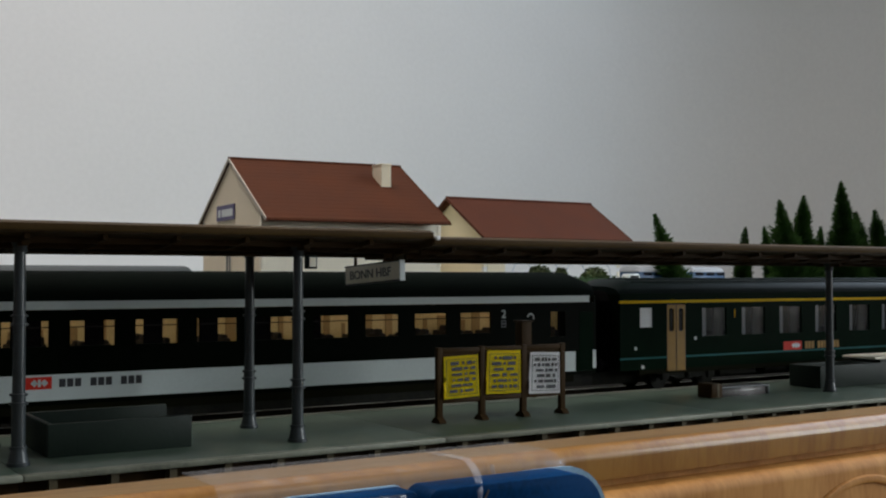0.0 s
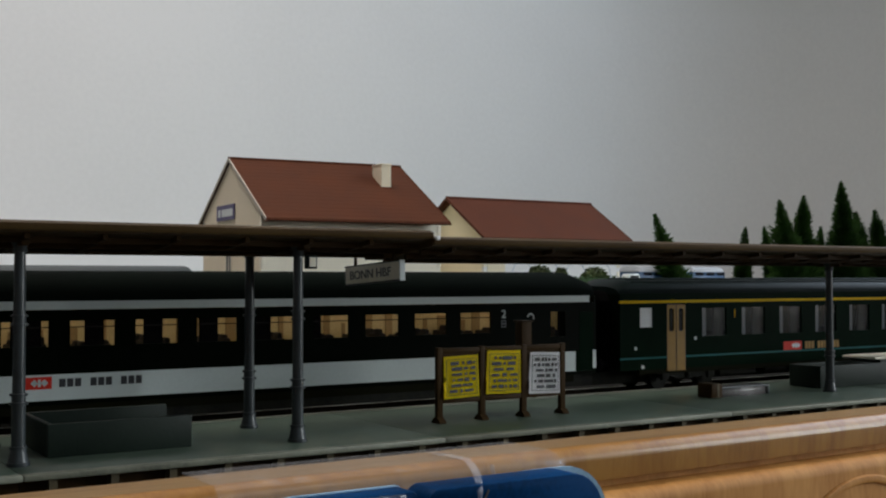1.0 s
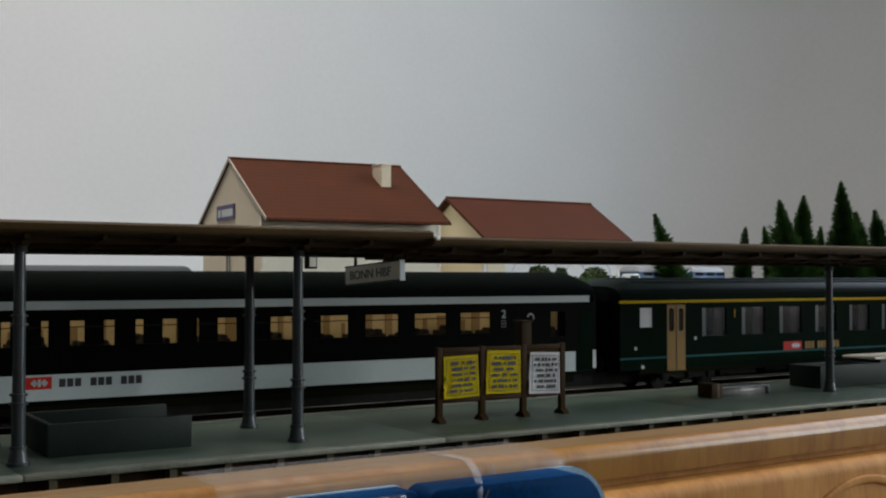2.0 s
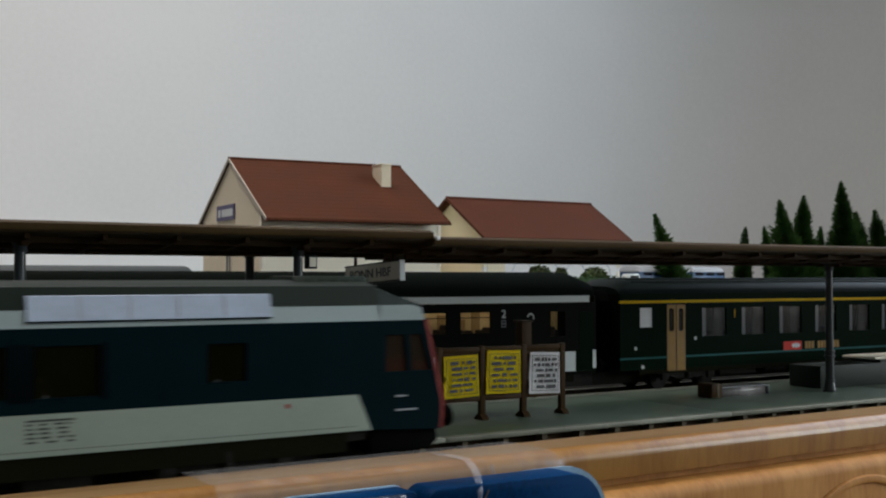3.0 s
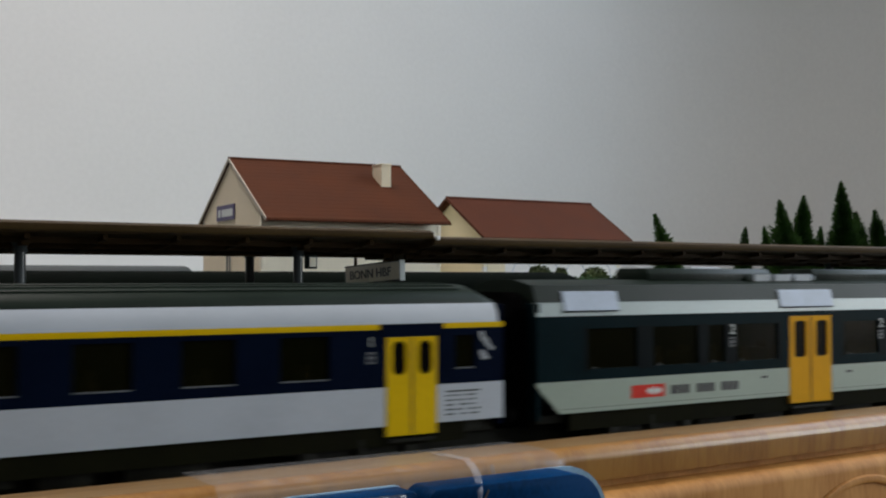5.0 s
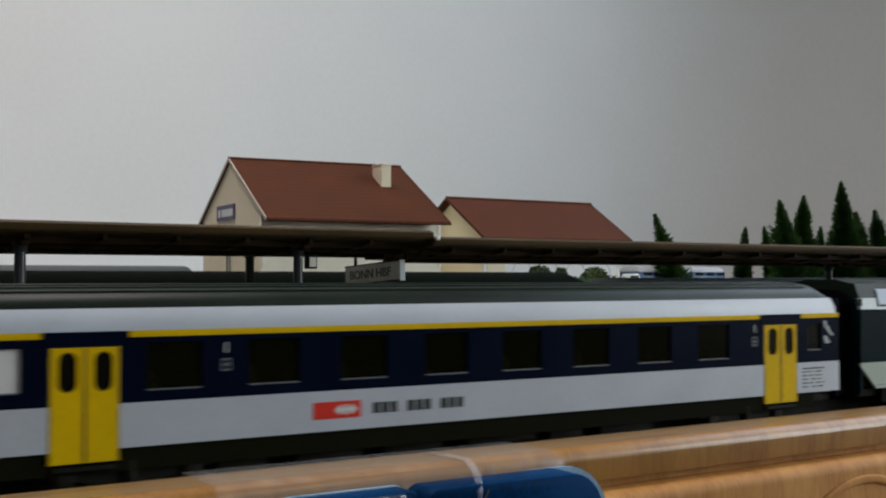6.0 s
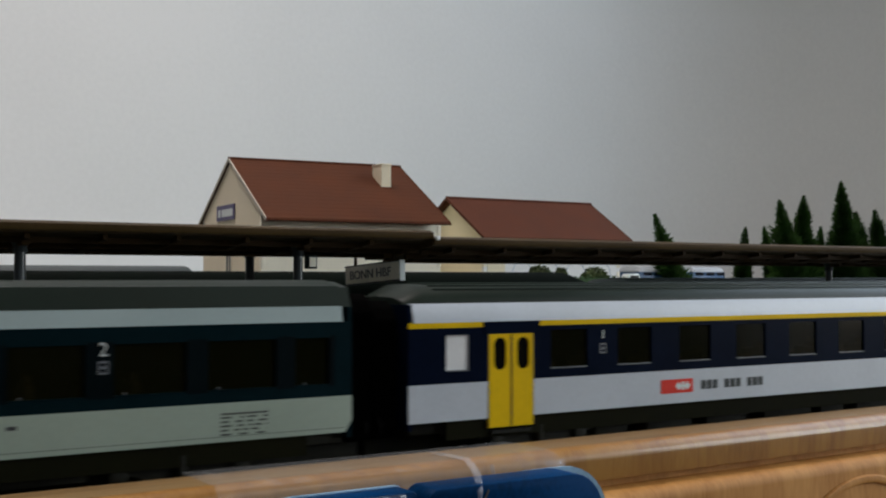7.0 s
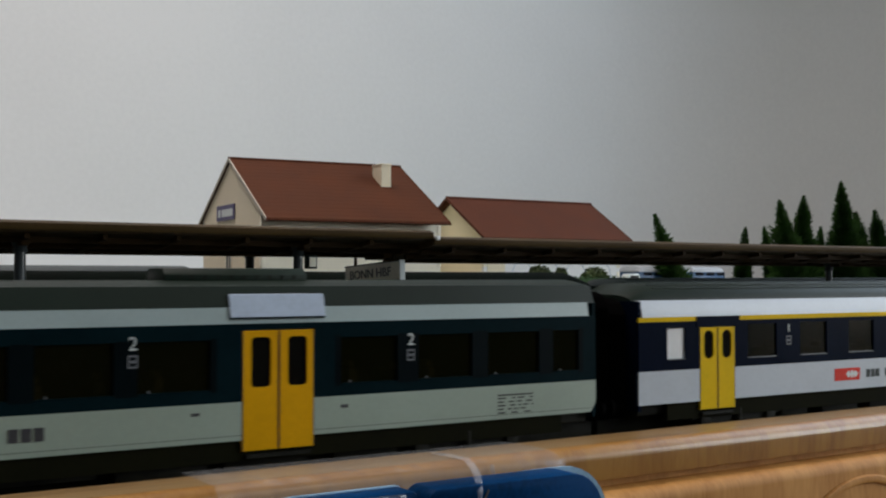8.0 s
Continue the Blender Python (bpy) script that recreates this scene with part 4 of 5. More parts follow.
        part("cornice_tip", prism(bmesh.new(), [(xe + 3, 36.5), (xe + 15.6, 36.5), (xe + 14.6, 39.6), (xe + 12, 40.2), (xe + 3, 40.2)], *side_y(s, HW, 0.1, 1.6), "y"), M_CORNICE, c)
        for z, w in ((18.0, 3.0), (14.6, 6.0)):
            part("handrail", cyl(bmesh.new(), (xe + 7, s * (HW + 0.5), z), (xe + 7 + w, s * (HW + 0.5), z), 0.22, seg=8), M_MARK, c, "thin metal handrail")
    nose = bmesh.new()
    side = [(20.0, 9.2), (20.6, 15.5), (18.6, 24.0), (15.6, 36.5), (14.6, 39.6)]
    rows = []
    for k in range(9):
        y = -HW + 0.3 + (2 * HW - 0.6) * k / 8
        bulge = 3.2 * (1 - (y / HW) ** 2)
        rows.append([nose.verts.new((xe + a + bulge, y, z)) for a, z in side])
    for r0, r1 in zip(rows, rows[1:]):
        for i in range(len(side) - 1):
            nose.faces.new((r0[i], r1[i], r1[i + 1], r0[i + 1]))
    bmesh.ops.solidify(nose, geom=nose.faces[:], thickness=0.8)
    bmesh.ops.recalc_face_normals(nose, faces=nose.faces)
    part("nose", nose, M_DRED, c, "red raked cab front")
    apron = bmesh.new()
    rows = []
    for k in range(9):
        y = -HW - 0.15 + (2 * HW + 0.3) * k / 8
        bulge = 3.2 * (1 - (y / (HW + 0.2)) ** 2) + 0.5
        rows.append([apron.verts.new((xe + a + bulge, y, z)) for a, z in ((20.1, 9.1), (20.6, 14.6))])
    for r0, r1 in zip(rows, rows[1:]):
        apron.faces.new((r0[0], r1[0], r1[1], r0[1]))
    bmesh.ops.solidify(apron, geom=apron.faces[:], thickness=0.5)
    part("front_apron", apron, M_NPZB, c, "dark blue lower cab front")
    ws = bmesh.new()
    rows = []
    for k in range(7):
        y = -HW + 2.5 + (2 * HW - 5) * k / 6
        bulge = 3.2 * (1 - (y / HW) ** 2) + 0.35
        rows.append([ws.verts.new((xe + a + bulge, y, z)) for a, z in ((18.2, 25.5), (15.9, 35.0))])
    for r0, r1 in zip(rows, rows[1:]):
        ws.faces.new((r0[0], r1[0], r1[1], r0[1]))
    bmesh.ops.solidify(ws, geom=ws.faces[:], thickness=0.2)
    part("windscreen", ws, M_PANE, c)
    rf = bmesh.new()
    prof = [(-HW + 0.8, 40.0), (-HW + 2.6, 44.2), (-7, 45.8), (7, 45.8), (HW - 2.6, 44.2), (HW - 0.8, 40.0)]
    v0 = [rf.verts.new((xe + 3, y, z)) for y, z in prof]
    v1 = [rf.verts.new((xe + 14.4 + 3 * (1 - (y / HW) ** 2), y, 40 + (z - 40) * 0.12)) for y, z in prof]
    n = len(prof)
    for i in range(n):
        rf.faces.new((v0[i], v0[(i + 1) % n], v1[(i + 1) % n], v1[i]))
    rf.faces.new(v0[::-1])
    rf.faces.new(v1)
    bmesh.ops.recalc_face_normals(rf, faces=rf.faces)
    part("cab_roof", rf, M_SHOULDER, c)
    part("front_skirt", prism(bmesh.new(), [(xe + 1, 4.2), (xe + 18, 4.2), (xe + 20.5, 6.5), (xe + 20.0, 9.1), (xe + 1, 10)], -HW + 1.5, HW - 1.5, "y"), M_BLACK, c, bevel=0.4)
    for s in (-1, 1):
        b = bmesh.new()
        cyl(b, (xe + 20, s * 10, 11.6), (xe + 25, s * 10, 11.6), 1.3, seg=12)
        cyl(b, (xe + 25, s * 10, 11.6), (xe + 26, s * 10, 11.6), 2.9, seg=16)
        part("buffer", b, M_BLACK, c)
        part("headlight", cyl(bmesh.new(), (xe + 20.4, s * 10, 18), (xe + 22.2, s * 10, 18), 1.6, seg=14), M_EQUIP, c)
        logo(c, s, HW, 33.6, 46.2, 13.0, 16.6, M_INK, 48.6, 76.5, 13.4, 16.0)
        class_mark(c, s, HW, 74.0, 31.4)
        class_mark(c, s, HW, 144.2, 31.8)
        data_panel(c, s, HW, xe - 79.8, xe - 70.0, 12.8, 17.8, 3)
        part("jack_mark", box(370 + o, 372.4 + o, *side_y(s, HW, -0.1, 0.2), 16.2, 16.9), M_INK, c)
        part("jack_mark", box(126.5, 129, *side_y(s, HW, -0.1, 0.2), 16.2, 16.9), M_INK, c)
    seating(c, L - 40)
    part("crest", cyl(bmesh.new(), (248.2, -HW - 0.14, 17.2), (248.2, -HW - 0.01, 17.2), 0.6, seg=12), M_DRED, c, "small red crest")
    end_wall(c, 1, HW, 8.8, 40.0, M_NPZB)
    gangway(c, -5.0, -0.6, 43.0, 12.5)
    buffers(c, 0, -1)
    return c


# positions of the middle coach's rear end along the track, mm
RUN = [(0.0, -772), (1.0, -655), (1.7, -573), (2.3, -503), (2.8, -444.2), (3.0, -421.0), (3.2, -399.1), (3.4, -379.0), (3.5, -367.0), (3.6, -353.4), (3.8, -320.8), (4.0, -285.8), (4.2, -247.8), (4.4, -208.5), (4.7, -153),
       (5.0, -101), (5.4, -44), (5.8, 8.0), (6.0, 32.5), (6.2, 56.8), (6.5, 93.2), (7.0, 142.6), (7.2, 160.0), (7.5, 185.8), (7.7, 200.0), (8.0, 218.3)]
TRAIN = [(express_coach(None), 0.0), (suburban_car(None), -14.8 - 272.0), (railcar(None), 283.4)]


# ---- standing coaches ----
def standing_coach(x1):
    """Nearly black coach with two white bands and lit compartments; x1 is its right-hand end."""
    L, hw = 303.0, 16.5
    x0 = x1 - L
    c = thing("lit_coach", "black-green model coach with white bands and warmly lit windows", "railway coach", mpose(x0, 380.5, 0))
    shell_base(c, L, hw, z0=7.5)

    def u(x):
        return x - x0
    wins = [(u(283.7), u(291.1), 23.1, 33.2)] + [(u(a), u(a + 14.2), 25.4, 33.4) for a in (239.9, 219.4, 198.3, 177.2, 155.2, 134.2, 113.4, 92.5, 71.8, 51.0)]
    for s in (-1, 1):
        band(c, "lower_side", s, hw, [(0.5, L - 0.5)], 7.2, 8.6, M_GREENB)
        band(c, "white_band", s, hw, [(0.5, u(296.5))], 8.65, 16.7, M_WHITE, label="white lower band")
        band(c, "end_patch", s, hw, [(u(296.6), L - 0.5)], 8.65, 16.7, M_GREEN)
        wall_with_windows(c, s, hw, 0.5, L - 0.5, 16.75, 36.9, wins, M_GREENB, M_CLEAR)
        band(c, "cornice_band", s, hw, [(0.5, L - 4)], 36.95, 39.6, M_WHITE, label="white band under the roof")
        if s < 0:
            logo(c, s, hw, u(78.6), u(87.0), 12.3, 16.1, M_INK, u(89.0), u(115.7), 12.7, 15.3, 0.55, 0.32)
            class_mark(c, s, hw, u(260.2), 32.5, "2", 4.6)
            part("end_door", box(u(298.5), u(306), *side_y(s, hw, -0.1, 0.3), 8.8, 33), M_GREEN, c, "green end door")
            part("end_label", box(u(305.6), u(307.4), *side_y(s, hw, -0.15, -0.02), 9.5, 17.0), M_WHITE, c)
    for x in (1.0, L - 1.0):
        end_wall(c, x, hw, 8, 39.5, M_GREENB)
    # compartment fittings behind the glass
    part("partition", box(4, L - 4, 5.0, 5.8, 8, 38), M_AMBER, c, "amber inner wall")
    # random darker strips on the inner wall imitate uneven lamp light
    rnd = random.Random(21)
    x = 8.0
    while x < L - 12:
        w = rnd.uniform(1.2, 4.5)
        part("uneven_glow_strip", box(x, x + w, 4.2, 4.9, 12.3, rnd.uniform(29, 37)), M_AMBER_DIM, c, "darker strip for the uneven glow of the windows")
        x += w + rnd.uniform(3.0, 9.0)
    part("floor_plate", box(4, L - 4, -14.5, 14.5, 11.5, 12.2), M_SEAT, c)
    part("lamp_strip", box(8, L - 8, -6.5, -3.5, 37.4, 37.9), M_LAMP, c, "warm interior lamp strip")
    # dark curtains behind the left-hand panes
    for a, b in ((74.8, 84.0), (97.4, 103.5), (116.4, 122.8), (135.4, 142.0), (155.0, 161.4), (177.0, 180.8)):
        part("curtain_and_glint", box(u(a), u(b), -15.2, -14.7, 22, 35.5), M_BLACK, c)
    for w in wins[1:]:
        part("sliding_rail", box(w[0], w[1], -15.5, -15.2, 31.2, 31.55), M_SEAT, c)
    k = 0
    x = 10.0
    while x < L - 16:
        h = 25.6 + 0.8 * math.sin(k * 2.1)
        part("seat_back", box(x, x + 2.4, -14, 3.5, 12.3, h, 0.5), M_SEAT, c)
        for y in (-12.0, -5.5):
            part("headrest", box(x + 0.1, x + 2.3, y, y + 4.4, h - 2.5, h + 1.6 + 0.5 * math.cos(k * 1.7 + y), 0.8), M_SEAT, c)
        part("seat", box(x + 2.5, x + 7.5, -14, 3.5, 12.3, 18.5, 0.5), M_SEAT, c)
        x += (7.4, 13.0)[k % 2]
        k += 1
    roof_round(c, 0.6, L - 0.6, hw - 0.2, 39.0, 49.3, M_ROOFB, 9.0)
    for s in (-1, 1):
        part("skirt", box(70, L - 62, *side_y(s, hw, 1.5, 2.3), 1.2, 7.1), M_UNDER, c)
    gangway(c, L + 0.4, L + 5.4, 42.0, 11.0)
    gangway(c, -5.4, -0.4, 42.0, 11.0)
    for x, d in ((0, -1), (L, 1)):
        buffers(c, x, d)
    return c


def green_coach(x0):
    """Dark green coach with a yellow cornice line, teal waist line and ochre doors."""
    L, hw = 272.0, 16.5
    c = thing("green_coach", "dark green model coach with ochre doors and yellow line", "railway coach", mpose(x0, 380.5, 0))
    shell_base(c, L, hw, z0=8.5)
    doors = [(347.6 - x0, 358.6 - x0), (L - 38.5, L - 27.5)]
    wins = [(332 - x0, 339.6 - x0, 25.6, 34.0, M_FROST)] + [(369 - x0 + i * 25.3, 384.3 - x0 + i * 25.3, 21.0, 33.6) for i in range(6)] + [(L - 20, L - 12, 25.6, 34.0, M_FROST)]
    for s in (-1, 1):
        band(c, "lower_side", s, hw, gaps(0.5, L - 0.5, doors), 7.4, 12.0, M_GREEN)
        band(c, "teal_line", s, hw, gaps(0.5, L - 0.5, doors), 12.0, 12.8, M_TEAL)
        wall_with_windows(c, s, hw, 0.5, L - 0.5, 12.8, 36.0, wins, M_GREEN, M_PANE3, doors)
        # pale and grey strips behind each pane imitate reflected window light
        for w in wins[1:-1]:
            part("curtain_and_glint", box(w[0] + 0.6, w[0] + 3.4, *side_y(s, hw, 1.2, 1.6), w[2], w[3]), M_MARK, c, "pale strip for the reflection in the pane")
            part("curtain_and_glint", box(w[1] - 6.4, w[1] - 1.2, *side_y(s, hw, 1.8, 2.2), w[2], w[3]), M_GLINT_DIM, c)
        band(c, "yellow_line", s, hw, [(0.5, L - 0.5)], 36.0, 37.2, M_YEL2)
        band(c, "cornice", s, hw, [(0.5, L - 0.5)], 37.2, 40.2, M_GREEN)
        for d in doors:
            double_door(c, s, hw, d[0], d[1], 6.4, 35.2, M_TAN, 33.6, 23.5, "ochre folding door")
        logo(c, s, hw, 422.2 - x0, 434.6 - x0, 12.9, 16.9, M_TAN, 437 - x0, 462 - x0, 13.2, 16.6)
        for dx, dz in ((8.5, 16.0), (12.5, 8.0), (364 - x0, 19.5)):
            part("marker", box(dx, dx + 1.3, *side_y(s, hw, -0.25, 0.1), dz, dz + 1.3), M_WHITE, c)
        if s < 0:
            part("class_number", box(389.3 - x0, 389.9 - x0, -hw - 0.1, -hw - 0.02, 29, 32.6), M_YEL, c, "yellow class figure")
    for x in (1.0, L - 1.0):
        end_wall(c, x, hw, 8, 40, M_GREENB)
    part("inner_wall", box(4, L - 4, -1.0, -0.2, 9, 39), M_DGREY, c)
    for i in range(22):
        part("seat", box(30 + i * 10, 33 + i * 10, -13, -2, 10, 23, 0.4), M_SEAT, c)
    roof_round(c, 0.6, L - 0.6, hw - 0.2, 39.6, 46.6, M_ROOFG, 6.0, ribs=4)
    gangway(c, -6.0, -0.4, 41.5, 11.0)
    for x, d in ((0, -1), (L, 1)):
        buffers(c, x, d)
    return c


standing_coach(308.0)
green_coach(320.2)


def grey_coach():
    """Grey-roofed coach on the track behind."""
    L, hw = 272.0, 16.0
    c = thing("grey_coach", "slate grey model coach with a pale roof edge", "railway coach", mpose(161.0 - L, FAR, 0))
    shell_base(c, L, hw)
    wins = [(14 + i * 21, 28 + i * 21, 22, 33) for i in range(12)]
    for s in (-1, 1):
        band(c, "lower_side", s, hw, [(0.5, L - 0.5)], 10, 20, M_DGREY)
        wall_with_windows(c, s, hw, 0.5, L - 0.5, 20, 40, wins, M_DGREY, M_PANE)
        band(c, "cornice", s, hw, [(0.5, L - 0.5)], 40, 42.5, M_ROOFL)
    for x in (1, L - 1):
        end_wall(c, x, hw, 9, 42, M_DGREY)
    roof_round(c, 0.6, L - 0.6, hw, 42.5, 51.8, M_ROOFL, 3.0)
    gangway(c, L + 0.3, L + 4.5, 49.5, 11)
    return c


grey_coach()


# ---- houses ----
def gable_house(m, name, label, ridge, half, wall_l, wall_w, z_ridge, z_eave, tile, wallmat, front_mat, chimney=None, sign=None, arches=False, rows=16):
    """A gabled house; x along the ridge, origin under its left end."""
    h = thing(name, label, "house", m)
    inset = (ridge - wall_l) / 2
    zb = BASE
    slope = (z_ridge - z_eave) / half
    zt = z_ridge - 1.4
    # walls
    part("front_wall", box(inset, ridge - inset, -wall_w, -wall_w + 2, zb, z_ridge - slope * wall_w - 1.6), front_mat, h)
    part("back_wall", box(inset, ridge - inset, wall_w - 2, wall_w, zb, z_ridge - slope * wall_w - 1.6), front_mat, h)
    for x in (inset, ridge - inset - 2):
        pr = [(-wall_w + 2.02, zb), (wall_w - 2.02, zb), (wall_w - 2.02, z_ridge - slope * (wall_w - 2) - 1.7), (0, zt - 0.4), (-wall_w + 2.02, z_ridge - slope * (wall_w - 2) - 1.7)]
        part("gable_wall", prism(bmesh.new(), pr, x, x + 2), wallmat, h)
    for x in (inset - 0.25, ridge - inset - 1.9):
        for z in range(int(zb) + 4, int(z_eave) - 4, 8):
            part("corner_stone", box(x, x + 2.2, -wall_w - 0.25, -wall_w + 2.6, z, z + 5.4, 0.15), M_CREAMW, h)
    # roof: two slopes of tile courses
    ln = math.hypot(half, z_ridge - z_eave)
    for s in (-1, 1):
        sl = part("roof_slope", prism(bmesh.new(), [(0, z_ridge - 1.5), (0, z_ridge - 0.4), (s * half, z_eave - 0.4), (s * half, z_eave - 1.5)], 0, ridge), tile, h)
        for r in range(rows):
            a, b = r / rows, (r + 1) / rows
            y0, y1 = s * half * a, s * half * b
            z0, z1 = z_ridge - (z_ridge - z_eave) * a, z_ridge - (z_ridge - z_eave) * b
            part("tile_course", prism(bmesh.new(), [(y0, z0 - 0.35), (y0, z0 - 0.05), (y1, z1 - 0.01), (y1, z1 - 0.35)], 0.05, ridge - 0.05), tile, sl, smooth=False)
    part("ridge_cap", cyl(bmesh.new(), (-0.3, 0, z_ridge - 0.1), (ridge + 0.3, 0, z_ridge - 0.1), 0.9, seg=10), tile, h)
    for s in (-1, 1):
        for x in (-0.4, ridge - 0.5):
            pr = [(0, z_ridge - 1.6), (0, z_ridge + 0.2), (s * half, z_eave + 0.2), (s * half, z_eave - 1.6)]
            part("barge_board", prism(bmesh.new(), pr, x, x + 0.5), tile if x > 1 or arches else M_BARGE, h)
        part("gutter", cyl(bmesh.new(), (0, s * (half + 0.5), z_eave - 1.0), (ridge, s * (half + 0.5), z_eave - 1.0), 0.6, seg=8), tile, h)
    # openings of the front and gable
    n = max(2, int(wall_l // 24))
    if arches:
        part("corner_pier", box(inset + 2.4, inset + 14, -wall_w - 0.35, -wall_w - 0.01, zb, z_eave - 3), wallmat, h)
        for i in range(4):
            x = inset + 26 + i * 19
            b = bmesh.new()
            for k in range(10):
                t0, t1 = math.pi * k / 10, math.pi * (k + 1) / 10
                cyl(b, (x + 7 * math.cos(t0), -wall_w - 0.1, 49 + 7 * math.sin(t0)), (x + 7 * math.cos(t1), -wall_w - 0.1, 49 + 7 * math.sin(t1)), 0.18, seg=5)
            for s in (-7, 7):
                cyl(b, (x + s, -wall_w - 0.1, 10), (x + s, -wall_w - 0.1, 49), 0.3, seg=5)
            part("arch_moulding", b, M_EQUIP, h)
        n = 0
    for i in range(n):
        x = inset + (i + 0.5) * wall_l / n
        for z0, z1 in ((12, 30),):
            if z1 > z_eave - 14:
                continue
            w = part("window", box(x - 5, x + 5, -wall_w - 0.15, -wall_w + 0.2, z0, z1), M_PANE, h)
            for q in ((x - 5.6, x - 4.6, z0, z1), (x + 4.6, x + 5.6, z0, z1), (x - 0.4, x + 0.4, z0, z1)):
                part("frame", box(q[0], q[1], -wall_w - 0.5, -wall_w - 0.1, q[2], q[3]), M_CREAMW, w)
            part("sill", box(x - 6.2, x + 6.2, -wall_w - 1.2, -wall_w - 0.1, z0 - 1.2, z0 - 0.1), M_CREAMW, w)
    if chimney:
        cx, cy, cw, cd, ct = chimney
        zc = z_ridge - slope * abs(cy)
        ch = part("chimney", box(cx - cw / 2, cx + cw / 2, cy - cd / 2, cy + cd / 2, zc - slope * cd - 2, ct), M_CREAM, h, "cream rendered chimney")
        part("chimney_cap", box(cx - cw / 2 - 0.3, cx + cw / 2 + 0.3, cy - cd / 2 - 0.3, cy + cd / 2 + 0.3, ct, ct + 0.8, 0.2), M_CREAM, ch)
    if sign:
        y, z, w, hh = sign
        sg = part("name_board", box(inset - 0.7, inset - 0.1, y - w / 2, y + w / 2, z - hh / 2, z + hh / 2), M_PURPLE, h, "purple name board with pale print")
        b = bmesh.new()
        x = inset - 0.8
        for a, c in ((0.40, 0.27), (0.20, -0.42)):
            bx(b, x, x + 0.1, y + w * c, y + w * a, z - hh * 0.26, z + hh * 0.22)
        part("print", b, M_WHITE, sg, smooth=False)
    if sign:
        w = part("gable_window", box(inset - 0.12, inset + 0.3, -2.5, 6.0, 43, 60), M_PANE, h)
        for q in ((-3.3, -2.5, 42.6, 60.8), (6.0, 6.8, 42.6, 60.8), (-2.5, 6.0, 60.0, 60.8), (1.4, 2.0, 43, 60)):
            part("frame", box(inset - 0.5, inset - 0.1, *q), M_CREAMW, w)
        part("sill", box(inset - 1.2, inset - 0.1, -4, 7.5, 41.4, 42.5), M_CREAMW, w)
    return h


gable_house(mpose(225.6, 566, 0, -5), "station_house", "cream model station house with a brown-red tiled roof", 100.5, 62, 98.6, 52, 110.5, 76.0, M_TILE, M_CREAM, M_CREAMW,
            chimney=(80.2, -19.5, 5.6, 12.0, 108.2), sign=(7, 81.8, 32, 8.2))
gable_house(mpose(344.9, 538, 0, 0), "goods_house", "cream model outbuilding with a dull red tiled roof", 105.5, 38, 97, 31, 92.4, 69.0, M_TILE2, M_CREAM, M_PLAINW, rows=22, arches=True)


# ---- scenery behind ----
def fir(x, y, h, r, seed, lean=0.0):
    t = thing("fir_tree", "dark green bottle-brush model fir tree", "tree", Matrix.Translation((x * MM, y * MM, (BASE + 0.5) * MM)) @ pose(0, 0, 0, 0, 0, -32) @ pose(0, 0, 0, 0, lean, 0) @ pose(0, 0, 0, 0, 0, seed * 37), group="firs behind the tracks")
    rnd = random.Random(seed)
    part("trunk", cyl(bmesh.new(), (0, 0, 0), (0, 0, h * 0.86), 2.2, 0.5, 8), M_BARK, t)
    b = bmesh.new()
    tiers = int(h / 0.75)
    ph, bend = rnd.uniform(0, 6), rnd.uniform(-0.05, 0.05) * h
    # offset lobes give the brush its stepped outline
    lobes = [(rnd.uniform(0.1, 0.85), rnd.uniform(0, 6.28), rnd.uniform(0.25, 0.5)) for _ in range(7)]
    for i in range(tiers):
        f = i / tiers
        z = h * (0.05 + 0.94 * f)
        base = Vector((bend * f * f, 0.4 * bend * f, z - 2.0))
        rad = r * min(1.0, 1.2 * (1 - f) ** 0.72) * rnd.uniform(0.88, 1.08) + 1.2
        n = max(9, int(rad * 2.6))
        for k in range(n):
            a = 2 * math.pi * (k + rnd.random()) / n
            core = base + Vector((0, 0, rnd.uniform(-1.6, 1.6)))
            bulge = 1 + sum(w * math.exp(-((f - lf) / 0.06) ** 2) * max(0, math.cos(a - la)) for lf, la, w in lobes)
            q = rad * rnd.uniform(0.62, 1.0) * bulge
            tip = core + Vector((q * math.cos(a), q * math.sin(a), q * rnd.uniform(0.3, 0.8) + rnd.uniform(0, 1.4)))
            side = Vector((-math.sin(a), math.cos(a), 0)) * rnd.uniform(0.35, 0.8)
            up = Vector((0, 0, rnd.uniform(0.5, 1.1)))
            mid = core.lerp(tip, 0.75)
            vs = [b.verts.new(p) for p in (core, mid + side, tip, mid - side, mid + up)]
            for q3 in ((0, 1, 4), (1, 2, 4), (2, 3, 4), (3, 0, 4), (0, 3, 2, 1)):
                b.faces.new([vs[j] for j in q3])
    part("crown", b, M_LEAF, t, smooth=False)
    return t


